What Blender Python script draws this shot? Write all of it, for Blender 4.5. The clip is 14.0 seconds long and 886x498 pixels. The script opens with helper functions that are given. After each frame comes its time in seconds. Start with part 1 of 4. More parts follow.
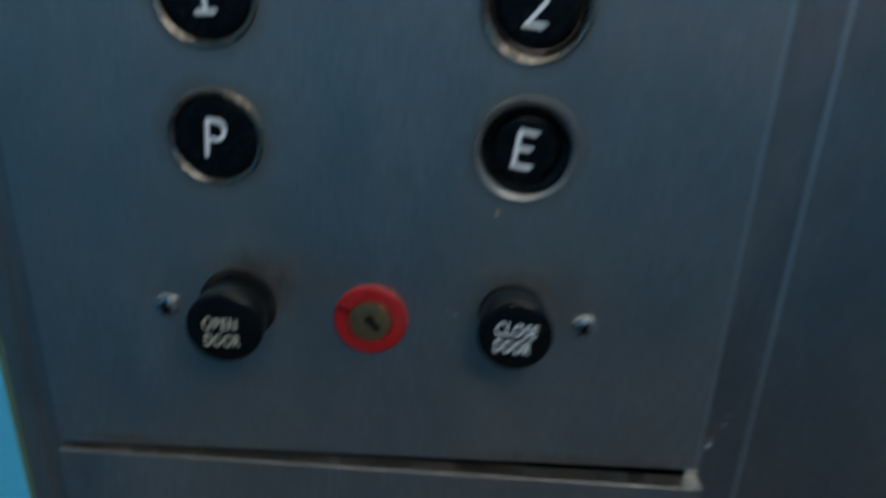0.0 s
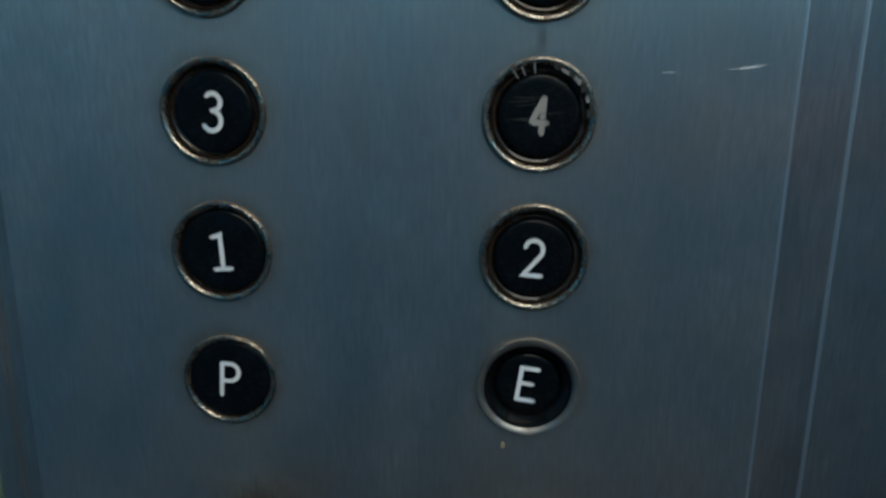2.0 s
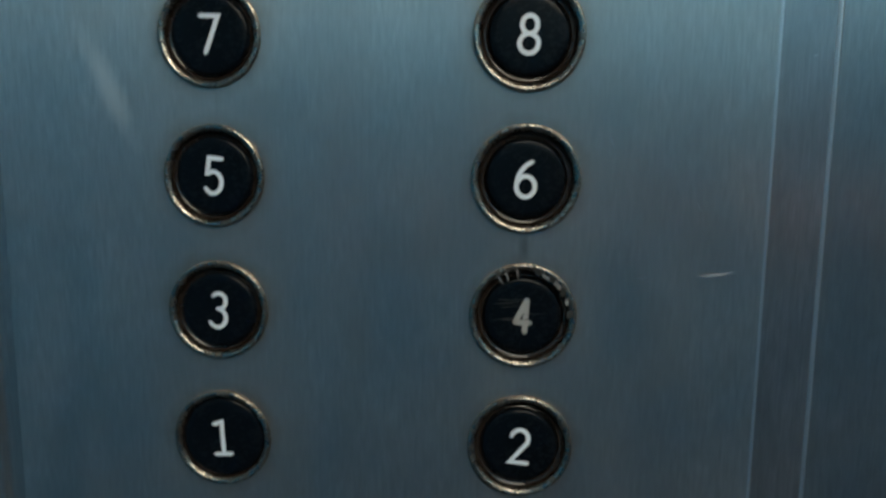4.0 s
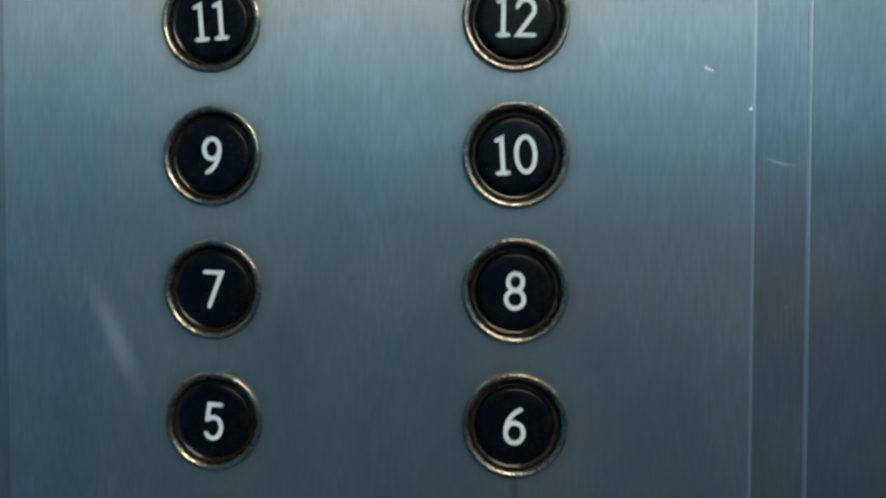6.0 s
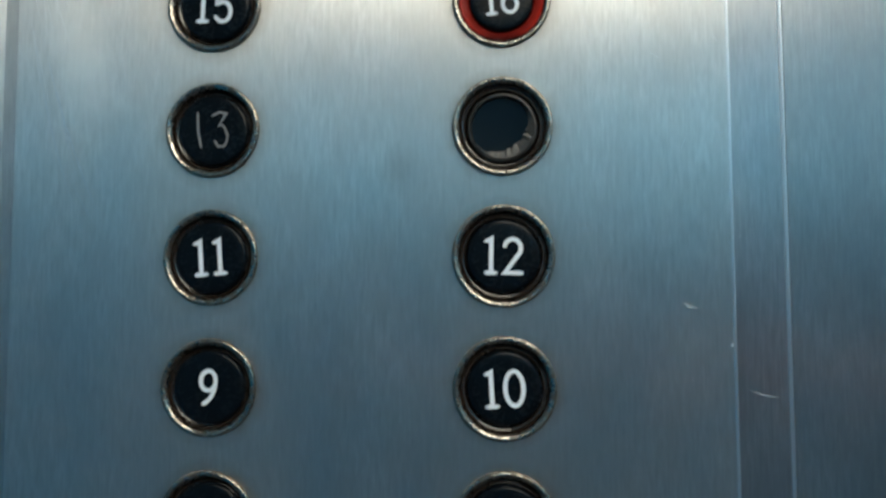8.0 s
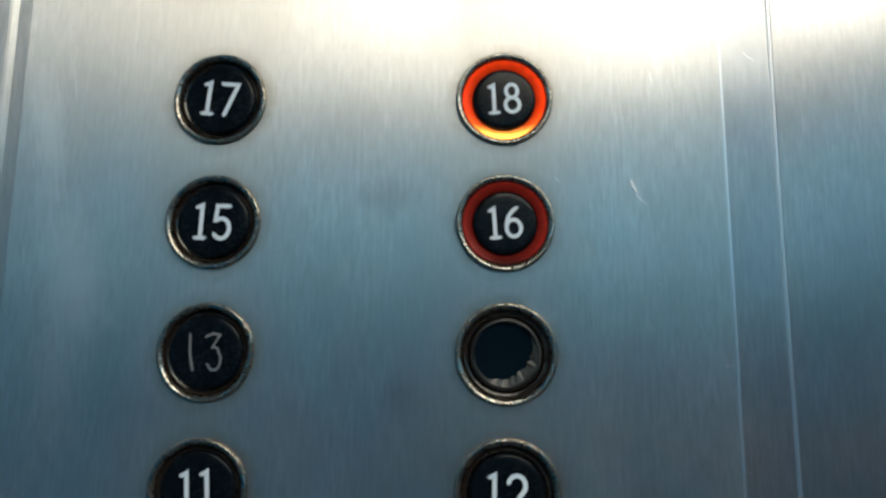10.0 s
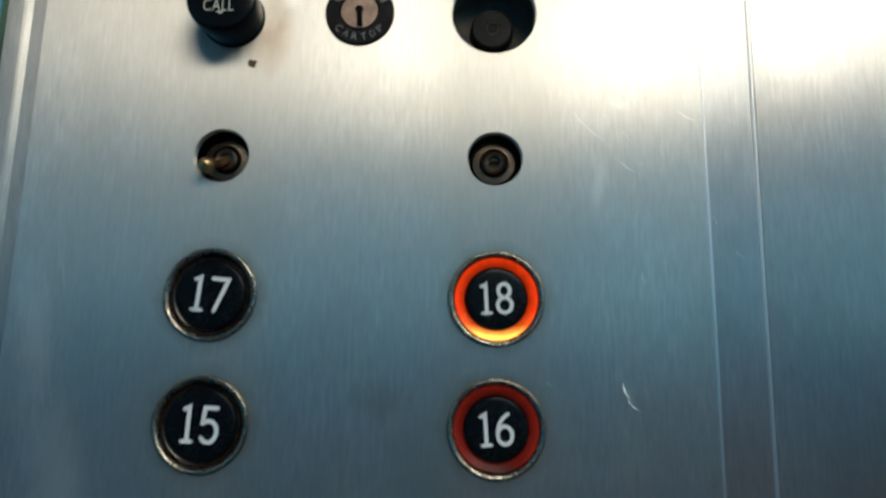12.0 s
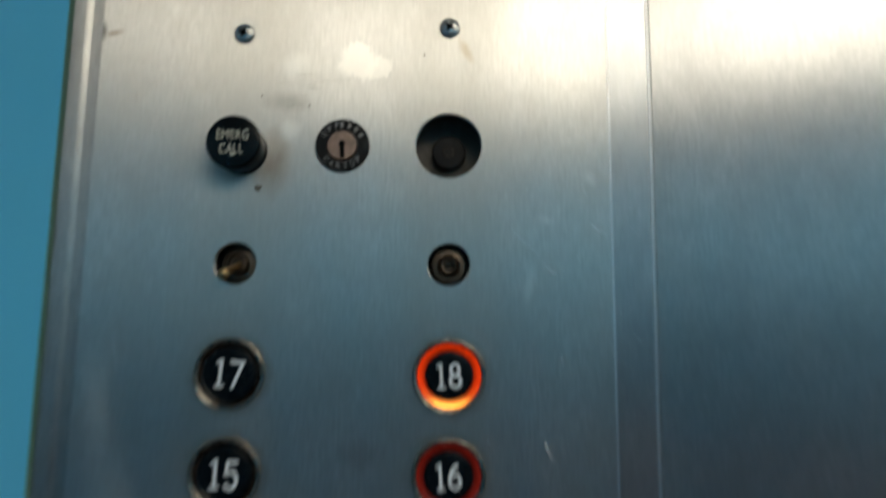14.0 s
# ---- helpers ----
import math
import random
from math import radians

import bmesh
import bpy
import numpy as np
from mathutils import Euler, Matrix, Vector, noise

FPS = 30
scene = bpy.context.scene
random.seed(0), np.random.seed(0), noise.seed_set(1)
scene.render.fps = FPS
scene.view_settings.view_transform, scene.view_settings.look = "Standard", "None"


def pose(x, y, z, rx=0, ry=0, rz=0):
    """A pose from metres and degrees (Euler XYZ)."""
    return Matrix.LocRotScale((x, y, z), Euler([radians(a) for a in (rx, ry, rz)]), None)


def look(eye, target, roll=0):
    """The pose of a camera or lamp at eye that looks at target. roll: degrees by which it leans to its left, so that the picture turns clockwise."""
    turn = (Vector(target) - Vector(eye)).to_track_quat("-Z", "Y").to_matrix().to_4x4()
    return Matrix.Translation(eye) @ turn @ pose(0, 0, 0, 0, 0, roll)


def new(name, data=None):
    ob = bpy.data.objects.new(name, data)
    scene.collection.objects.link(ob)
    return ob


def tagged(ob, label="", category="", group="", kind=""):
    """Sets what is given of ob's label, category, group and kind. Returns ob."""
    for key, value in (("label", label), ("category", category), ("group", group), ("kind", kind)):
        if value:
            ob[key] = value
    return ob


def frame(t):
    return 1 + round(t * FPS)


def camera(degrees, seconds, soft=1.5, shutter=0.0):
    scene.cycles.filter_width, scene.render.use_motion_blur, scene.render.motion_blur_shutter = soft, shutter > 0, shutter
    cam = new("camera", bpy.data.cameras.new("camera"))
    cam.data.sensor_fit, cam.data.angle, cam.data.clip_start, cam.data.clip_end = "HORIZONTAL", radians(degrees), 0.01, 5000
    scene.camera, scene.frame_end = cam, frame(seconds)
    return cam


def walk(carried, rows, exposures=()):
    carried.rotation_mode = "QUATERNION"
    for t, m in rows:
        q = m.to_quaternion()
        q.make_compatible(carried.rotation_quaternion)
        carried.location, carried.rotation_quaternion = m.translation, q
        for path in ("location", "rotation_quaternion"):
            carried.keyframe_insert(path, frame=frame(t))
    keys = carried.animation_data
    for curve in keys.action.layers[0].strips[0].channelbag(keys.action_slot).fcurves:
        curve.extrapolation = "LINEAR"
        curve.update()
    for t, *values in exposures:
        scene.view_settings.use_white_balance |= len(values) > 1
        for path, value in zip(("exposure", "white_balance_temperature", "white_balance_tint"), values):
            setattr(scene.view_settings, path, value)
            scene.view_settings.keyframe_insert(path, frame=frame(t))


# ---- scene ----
cam = camera(68.0, 14.0, soft=2.6, shutter=0.35)
PATH = [
    (0, (0.0265, -0.2093, 1.0945), (0.0183, 0.7257, 0.7399), 2.36),
    (0.0334, (0.0258, -0.2072, 1.0897), (0.0028, 0.7257, 0.7306), 2.07),
    (0.1, (0.0255, -0.2064, 1.0878), (-0.0033, 0.7257, 0.7269), 1.95),
    (0.2, (0.0255, -0.2030, 1.0856), (-0.0249, 0.7325, 0.7360), 1.57),
    (0.5, (0.0247, -0.1982, 1.0968), (-0.0137, 0.7409, 0.7553), 1.05),
    (1, (0.0302, -0.2019, 1.1074), (-0.0031, 0.7535, 0.8137), 1.17),
    (1.5, (0.0303, -0.2031, 1.1246), (-0.0052, 0.7651, 0.8768), 0.82),
    (2, (0.0297, -0.2035, 1.1422), (-0.0104, 0.7712, 0.9227), 0.59),
    (2.5, (0.0311, -0.2065, 1.1498), (-0.0180, 0.7737, 0.9580), 0.54),
    (5, (0.0339, -0.2107, 1.2156), (-0.0096, 0.7851, 1.1344), 0.49),
    (5.5, (0.0344, -0.2124, 1.2287), (-0.0127, 0.7852, 1.1771), 0.23),
    (6, (0.0364, -0.2144, 1.2453), (-0.0099, 0.7842, 1.2206), 0.08),
    (6.5, (0.0356, -0.2166, 1.2582), (-0.0153, 0.7821, 1.2582), 0.22),
    (7, (0.0313, -0.2162, 1.2730), (-0.0034, 0.7822, 1.3179), -0.23),
    (7.5, (0.0331, -0.2197, 1.2893), (-0.0094, 0.7783, 1.3371), -0.40),
    (8, (0.0403, -0.2210, 1.3046), (-0.0076, 0.7763, 1.3609), -0.19),
    (8.2, (0.0367, -0.2224, 1.3111), (0.0071, 0.7752, 1.3744), -0.30),
    (10.3, (0.0322, -0.2198, 1.3619), (0.0110, 0.7680, 1.5157), 0.36),
    (10.5, (0.0292, -0.2221, 1.3619), (0.0149, 0.7666, 1.5112), -0.42),
    (11, (0.0305, -0.2265, 1.3892), (0.0104, 0.7637, 1.5277), 0.29),
    (11.5, (0.0331, -0.2270, 1.4129), (0.0114, 0.7621, 1.5590), 0.84),
    (12, (0.0333, -0.2285, 1.4233), (0.0240, 0.7558, 1.5995), 0.85),
    (12.5, (0.0307, -0.2297, 1.4558), (0.0272, 0.7540, 1.6357), 1.38),
    (13, (0.0332, -0.2334, 1.4762), (0.0156, 0.7455, 1.6797), 1.22),
    (13.5, (0.0372, -0.2339, 1.4769), (0.0243, 0.7414, 1.6975), 1.18),
    (13.8, (0.0463, -0.2666, 1.4710), (0.0392, 0.7147, 1.6629), 0.78),
    (13.9, (0.0506, -0.2785, 1.4663), (0.0373, 0.7039, 1.6523), 0.69),
    (14, (0.0495, -0.3030, 1.4628), (0.0406, 0.6874, 1.6007), 0.43),
]
walk(cam, [(t, look(eye, target, roll)) for t, eye, target, roll in PATH],
     exposures=[(0.0, -0.36, 5850, 10), (1.0, -0.34, 6050, 10), (2.5, -0.30, 6320, 10), (5.0, -0.10, 6650, 10), (7.5, 0.14, 6350, 10), (11.0, -0.31, 6250, 10), (12.5, -0.48, 6450, 10), (14.0, -0.68, 6500, 10)])

# ---- light: a closed lift car under one luminous ceiling panel ----
world = bpy.data.worlds.new("world")
scene.world = world
world.use_nodes = True
world.node_tree.nodes["Background"].inputs[0].default_value = (0.02, 0.025, 0.03, 1)
world.node_tree.nodes["Background"].inputs[1].default_value = 0.3
LIGHT = 10.7

CAR_LEFT, CAR_RIGHT, CAR_BACK, CAR_TOP = -0.75, 1.35, -1.86, 2.25

# ---- materials ----


class Nodes:
    """A node material under construction."""

    def __init__(self, name):
        self.m = bpy.data.materials.new(name)
        self.m.use_nodes = True
        self.t = self.m.node_tree
        self.b = self.t.nodes["Principled BSDF"]

    def add(self, kind, **values):
        n = self.t.nodes.new(kind)
        for key, value in values.items():
            n.inputs[key.replace("_", " ")].default_value = value
        return n

    def link(self, a, b):
        self.t.links.new(a, b)

    def coords(self, scale=(1, 1, 1)):
        c = self.add("ShaderNodeTexCoord")
        m = self.add("ShaderNodeMapping", Scale=scale)
        self.link(c.outputs["Object"], m.inputs[0])
        return m.outputs[0]

    def noise(self, scale, stretch=(1, 1, 1), detail=4.0, rough=0.55):
        n = self.add("ShaderNodeTexNoise", Scale=scale, Detail=detail, Roughness=rough)
        self.link(self.coords(stretch), n.inputs["Vector"])
        return n.outputs["Fac"]

    def ramp(self, fac, *stops):
        r = self.add("ShaderNodeValToRGB")
        while len(r.color_ramp.elements) < len(stops):
            r.color_ramp.elements.new(0.5)
        for e, (p, c) in zip(r.color_ramp.elements, stops):
            e.position = p
            e.color = (*c, 1) if isinstance(c, tuple) else (c, c, c, 1)
        self.link(fac, r.inputs[0])
        return r.outputs[0]

    def maths(self, op, a, b):
        n = self.t.nodes.new("ShaderNodeMath")
        n.operation = op
        for s, v in zip(n.inputs, (a, b)):
            if isinstance(v, (int, float)):
                s.default_value = v
            else:
                self.link(v, s)
        return n.outputs[0]

    def mix(self, fac, a, b, blend="MIX"):
        n = self.t.nodes.new("ShaderNodeMixRGB")
        n.blend_type = blend
        for s, v in zip(n.inputs, (fac, a, b)):
            if isinstance(v, (int, float)):
                s.default_value = v
            elif isinstance(v, tuple):
                s.default_value = (*v, 1)
            else:
                self.link(v, s)
        return n.outputs[0]

    def put(self, **values):
        for key, value in values.items():
            s = self.b.inputs[key.replace("_", " ")]
            if isinstance(value, (int, float)):
                s.default_value = value
            elif isinstance(value, tuple):
                s.default_value = (*value, 1)
            else:
                self.link(value, s)
        return self

    def bump(self, height, distance, strength=0.5):
        n = self.add("ShaderNodeBump", Strength=strength, Distance=distance)
        self.link(height, n.inputs["Height"])
        self.link(n.outputs[0], self.b.inputs["Normal"])
        return self


PASTE, PALE_RUB, DARK_MARK, RUSTY = (0.82, 0.80, 0.76), (0.78, 0.77, 0.74), (0.16, 0.15, 0.14), (0.22, 0.14, 0.09)
WORN = [
    (0.0050, 1.5970, 0.0105, 0.0110, 0, PASTE, 0.75, 0.03), (0.0150, 1.5935, 0.0080, 0.0070, 20, PASTE, 0.6, 0.03),
    (-0.0250, 1.5950, 0.0120, 0.0070, 15, PALE_RUB, 0.5, 0.12), (-0.0270, 1.5620, 0.0060, 0.0070, 0, PALE_RUB, 0.6, 0.14), (-0.0290, 1.5760, 0.0150, 0.0060, -4, DARK_MARK, 0.30, 0.05),
    (-0.0835, 1.2100, 0.0045, 0.0240, 24, PALE_RUB, 0.7, 0.16), (-0.0980, 1.3860, 0.0140, 0.0340, 12, PALE_RUB, 0.55, 0.10), (-0.1100, 1.4350, 0.0070, 0.0300, 10, PALE_RUB, 0.5, 0.10),
    (0.0870, 1.4880, 0.0030, 0.0130, -12, PALE_RUB, 0.6, 0.12), (0.1160, 1.5390, 0.0030, 0.0060, 25, PALE_RUB, 0.6, 0.12), (0.0950, 1.5190, 0.0050, 0.0030, -20, PALE_RUB, 0.5, 0.10),
    (0.0600, 1.3700, 0.0090, 0.0060, -35, PALE_RUB, 0.5, 0.10), (0.0150, 1.3450, 0.0080, 0.0100, 10, DARK_MARK, 0.22, 0.02), (0.0100, 1.4120, 0.0120, 0.0080, 0, DARK_MARK, 0.22, 0.02),
    # broad darker patches above the two lower knobs
    (-0.0410, 1.0010, 0.0170, 0.0130, -20, DARK_MARK, 0.75, 0.10), (0.0500, 1.0020, 0.0150, 0.0080, 0, DARK_MARK, 0.45, 0.05),
    (-0.0900, 0.9310, 0.0300, 0.0035, 0, RUSTY, 0.6, 0.15), (0.0750, 0.9300, 0.0500, 0.0040, 0, RUSTY, 0.5, 0.15),
    (-0.1205, 1.6120, 0.0024, 0.0065, 0, DARK_MARK, 0.9, 0.15), (-0.1150, 1.6110, 0.0050, 0.0024, 15, RUSTY, 0.6, 0.15), (0.0575, 1.6020, 0.0026, 0.0085, 28, (0.42, 0.34, 0.24), 0.6, 0.10),
    (0.0500, 1.1605, 0.0022, 0.0055, 0, DARK_MARK, 0.5, 0.06), (-0.0510, 1.6120, 0.0085, 0.0085, 0, (0.40, 0.43, 0.45), 0.35, 0.05),
]


def brushed(name, colour=(0.64, 0.62, 0.59), rough=0.285, stretch=0.85, columns=False, grain=0.26):
    """Vertically brushed stainless steel, worn and fingered."""
    n = Nodes(name)
    fine = n.noise(1.0, (2400, 2400, 60), 3.0, 0.6)
    mid = n.noise(1.0, (420, 420, 5), 3.0, 0.6)
    broad = n.noise(1.0, (60, 60, 14), 4.0, 0.55)
    smear = n.noise(26.0, (1, 1, 0.7), 6.0, 0.62)
    tone = n.ramp(mid, (0.25, tuple(c * 0.975 for c in colour)), (0.75, tuple(min(1, c * 1.02) for c in colour)))
    tone = n.mix(0.22, tone, n.ramp(fine, (0.3, 0.36), (0.7, 0.88)), "MIX")
    speck = n.noise(1.0, (750, 750, 110), 4.0, 0.65)
    tone = n.mix(1.0, tone, n.ramp(speck, (0.28, 0.75), (0.72, 1.0)), "MULTIPLY")
    tone = n.mix(n.ramp(smear, (0.46, 0.0), (0.74, 0.45)), tone, tuple(c * 0.70 for c in colour))
    cloud = n.noise(9.0, (1, 1, 0.8), 5.0, 0.6)
    tone = n.mix(n.ramp(cloud, (0.45, 0.0), (0.70, 0.55)), tone, tuple(c * 0.66 for c in colour))
    wipe = n.noise(70.0, (1, 1, 0.5), 4.0, 0.6)
    tone = n.mix(n.ramp(wipe, (0.46, 0.0), (0.70, 0.50)), tone, tuple(c * 0.70 for c in colour))
    r = n.maths("ADD", n.ramp(smear, (0.3, rough), (0.75, rough + 0.05)), n.ramp(broad, (0.3, 0.0), (0.8, 0.03)))
    r = n.maths("ADD", r, n.ramp(fine, (0.3, 0.0), (0.8, 0.4 * grain)))
    r = n.maths("ADD", r, n.ramp(speck, (0.3, -0.1 * grain), (0.7, 0.1 * grain)))
    film = n.ramp(n.noise(55.0, (1, 1, 0.35), 5.0), (0.35, 0.050), (0.75, 0.115))
    if columns:
        # years of fingers have dulled the steel along the two columns of buttons
        c = n.add("ShaderNodeTexCoord")
        xyz = n.add("ShaderNodeSeparateXYZ")
        n.link(c.outputs["Object"], xyz.inputs[0])
        off = n.maths("ABSOLUTE", n.maths("SUBTRACT", n.maths("ABSOLUTE", xyz.outputs["X"], 0.0), 0.05), 0.0)
        off = n.maths("ADD", off, n.maths("MULTIPLY", n.maths("SUBTRACT", smear, 0.5), 0.03))
        dull = n.ramp(n.maths("MULTIPLY", off, 25.0), (0.30, 1.0), (0.85, 0.0))
        tone = n.mix(n.maths("MULTIPLY", dull, 0.35), tone, (0.50, 0.48, 0.44))
        r = n.maths("ADD", r, n.maths("MULTIPLY", dull, 0.04))
        film = n.maths("ADD", film, n.maths("MULTIPLY", dull, 0.02))
        # brown dirt in the corner round every bezel
        step = n.maths("ADD", n.maths("DIVIDE", n.maths("SUBTRACT", xyz.outputs["Z"], 1.05), 0.0441), 0.5)
        dz = n.maths("MULTIPLY", n.maths("SUBTRACT", n.maths("FRACT", step, 0.0), 0.5), 0.0441)
        dx = n.maths("SUBTRACT", n.maths("ABSOLUTE", xyz.outputs["X"], 0.0), 0.05)
        away = n.maths("SQRT", n.maths("ADD", n.maths("MULTIPLY", dx, dx), n.maths("MULTIPLY", dz, dz)), 0.0)
        dirt = n.ramp(n.maths("MULTIPLY", n.maths("ADD", away, n.maths("MULTIPLY", n.maths("SUBTRACT", n.noise(140.0), 0.5), 0.006)), 40.0), (0.66, 0.55), (0.72, 0.28), (0.84, 0.0))
        within = n.maths("MULTIPLY", n.maths("GREATER_THAN", step, 0.0), n.maths("LESS_THAN", step, 10.0))
        dirt = n.maths("MULTIPLY", dirt, within)
        tone = n.mix(dirt, tone, (0.30, 0.255, 0.20))
        # ragged brown patch beside the emergency knob
        sx = n.maths("MULTIPLY", n.maths("ADD", xyz.outputs["X"], 0.0345), 90.0)
        sz = n.maths("MULTIPLY", n.maths("SUBTRACT", xyz.outputs["Z"], 1.5440), 55.0)
        spot = n.maths("SQRT", n.maths("ADD", n.maths("MULTIPLY", sx, sx), n.maths("MULTIPLY", sz, sz)), 0.0)
        spot = n.maths("ADD", spot, n.maths("MULTIPLY", n.maths("SUBTRACT", wipe, 0.5), 1.6))
        brown_patch = n.ramp(spot, (0.1, 0.55), (0.95, 0.0))
        tone = n.mix(brown_patch, tone, (0.26, 0.17, 0.10))
        film = n.maths("ADD", film, n.maths("MULTIPLY", brown_patch, 0.15))
        film = n.maths("ADD", film, n.maths("MULTIPLY", dirt, 0.10))
        # rubbed, greasy, dirty and darker places: centre, half sizes, lean, colour, strength, dulling
        ragged = n.maths("ADD", n.maths("MULTIPLY", n.maths("SUBTRACT", n.noise(150.0, (1, 1, 0.6), 5.0, 0.65), 0.5), 1.1),
                         n.maths("MULTIPLY", n.maths("SUBTRACT", n.noise(1.0, (900, 900, 40), 3.0), 0.5), 0.5))
        for px, pz, w, h, lean, shade, much, dulling in WORN:
            ca, sa = math.cos(radians(lean)), math.sin(radians(lean))
            ux, uz = n.maths("SUBTRACT", xyz.outputs["X"], px), n.maths("SUBTRACT", xyz.outputs["Z"], pz)
            across = n.maths("ADD", n.maths("MULTIPLY", ux, ca / w), n.maths("MULTIPLY", uz, sa / w))
            along = n.maths("SUBTRACT", n.maths("MULTIPLY", uz, ca / h), n.maths("MULTIPLY", ux, sa / h))
            d = n.maths("SQRT", n.maths("ADD", n.maths("MULTIPLY", across, across), n.maths("MULTIPLY", along, along)), 0.0)
            m = n.ramp(n.maths("ADD", d, ragged), (0.72, much), (0.90, 0.0)) if shade is PASTE else n.ramp(n.maths("ADD", d, ragged), (0.25, much), (1.0, 0.0))
            tone = n.mix(m, tone, shade)
            film = n.maths("ADD", film, n.maths("MULTIPLY", m, dulling))
            r = n.maths("ADD", r, n.maths("MULTIPLY", m, 0.02 if shade is PASTE else 0.06))
    n.put(Base_Color=tone, Metallic=n.maths("SUBTRACT", 1.0, film), Roughness=r, Anisotropic=stretch)
    tan = n.add("ShaderNodeTangent")
    tan.direction_type, tan.uv_map = "UV_MAP", "UVMap"
    n.link(tan.outputs[0], n.b.inputs["Tangent"])
    n.bump(n.mix(0.35, fine, speck), 0.00003, 1.2 * grain)
    return n.m


def wall_sheet(name, colour, rough, metallic=0.97):
    """Clean vertically brushed wall sheet."""
    n = Nodes(name)
    fine = n.noise(1.0, (800, 800, 8), 3.0, 0.6)
    cloud = n.noise(5.0, (1, 1, 0.5), 3.0)
    tone = n.ramp(fine, (0.25, tuple(c * 0.95 for c in colour)), (0.75, tuple(c * 1.04 for c in colour)))
    tone = n.mix(n.ramp(cloud, (0.4, 0.0), (0.7, 0.3)), tone, tuple(c * 0.85 for c in colour))
    r = n.maths("ADD", n.ramp(cloud, (0.3, rough - 0.02), (0.7, rough + 0.03)), n.ramp(fine, (0.3, 0.0), (0.8, 0.015)))
    n.put(Base_Color=tone, Metallic=metallic, Roughness=r, Anisotropic=0.88)
    tan = n.add("ShaderNodeTangent")
    tan.direction_type, tan.uv_map = "UV_MAP", "UVMap"
    n.link(tan.outputs[0], n.b.inputs["Tangent"])
    return n.m


def plastic(name, colour, rough=0.25, dust=0.06, gloss=0.5, relief=0.25):
    n = Nodes(name)
    wear = n.noise(900.0, detail=4.0)
    patch = n.noise(130.0, detail=5.0)
    tone = n.mix(n.ramp(patch, (0.5, 0.0), (0.85, dust)), colour, (0.30, 0.29, 0.27))
    n.put(Base_Color=tone, Roughness=n.ramp(n.mix(0.5, wear, patch), (0.35, rough * 0.75), (0.7, min(1, rough * 1.5))), Specular_IOR_Level=gloss)
    n.bump(wear, 0.00006, relief)
    return n.m


def metal(name, colour, dirt, rough=0.32, grime=0.6, scale=160.0):
    """Aged plated metal with brown grime."""
    n = Nodes(name)
    a = n.noise(scale, detail=6.0, rough=0.65)
    b = n.noise(scale * 5, detail=3.0)
    fac = n.ramp(a, (0.36, 0.0), (0.62, grime))
    n.put(Base_Color=n.mix(fac, colour, dirt), Metallic=n.ramp(a, (0.45, 1.0), (0.75, 0.55)),
          Roughness=n.ramp(n.mix(0.4, a, b), (0.3, rough * 0.7), (0.7, rough * 1.6)))
    n.bump(n.mix(0.5, a, b), 0.00025, 0.4)
    return n.m


def paint(name, colour, worn, rough=0.35):
    n = Nodes(name)
    a = n.noise(7.0, (1.6, 1.6, 0.5), 5.0)
    b = n.noise(380.0, (1, 1, 0.25), 3.0)
    n.put(Base_Color=n.mix(n.ramp(a, (0.35, 0.0), (0.75, 0.7)), colour, worn),
          Roughness=n.ramp(n.mix(0.4, a, b), (0.3, rough * 0.8), (0.7, rough * 1.35)))
    n.bump(b, 0.0001, 0.08)
    return n.m


def lamp_ring(name, low, high, strength, base):
    """Translucent red collar; its bulb sits below the cap, so the light falls off upwards."""
    n = Nodes(name)
    c = n.add("ShaderNodeTexCoord")
    s = n.add("ShaderNodeSeparateXYZ")
    n.link(c.outputs["Object"], s.inputs[0])
    h = n.maths("ADD", n.maths("MULTIPLY", s.outputs["Z"], 33.0), 0.5)
    glow = n.ramp(h, (0.05, low), (0.12, tuple(0.45 * a + 0.6 * b for a, b in zip(low, high))), (0.20, tuple(0.06 * a + b for a, b in zip(low, high))), (0.36, high), (1.0, tuple(v * 0.62 for v in high)))
    # thicker, so darker, towards the cap; uneven where the plastic is dirty
    away = n.maths("SQRT", n.maths("ADD", n.maths("MULTIPLY", s.outputs["X"], s.outputs["X"]), n.maths("MULTIPLY", s.outputs["Z"], s.outputs["Z"])), 0.0)
    thin = n.ramp(n.maths("MULTIPLY", away, 60.0), (0.66, 0.30), (0.76, 0.75), (0.85, 1.25))
    dirt = n.ramp(n.noise(260.0, detail=4.0), (0.3, 0.7), (0.7, 1.15))
    n.put(Base_Color=base, Roughness=0.3, Specular_IOR_Level=0.10, Emission_Color=glow, Emission_Strength=n.maths("MULTIPLY", n.maths("MULTIPLY", thin, dirt), strength))
    return n.m


def glow(name, colour, strength):
    n = Nodes(name)
    n.put(Base_Color=(0.8, 0.8, 0.78), Emission_Color=colour, Emission_Strength=strength)
    return n.m


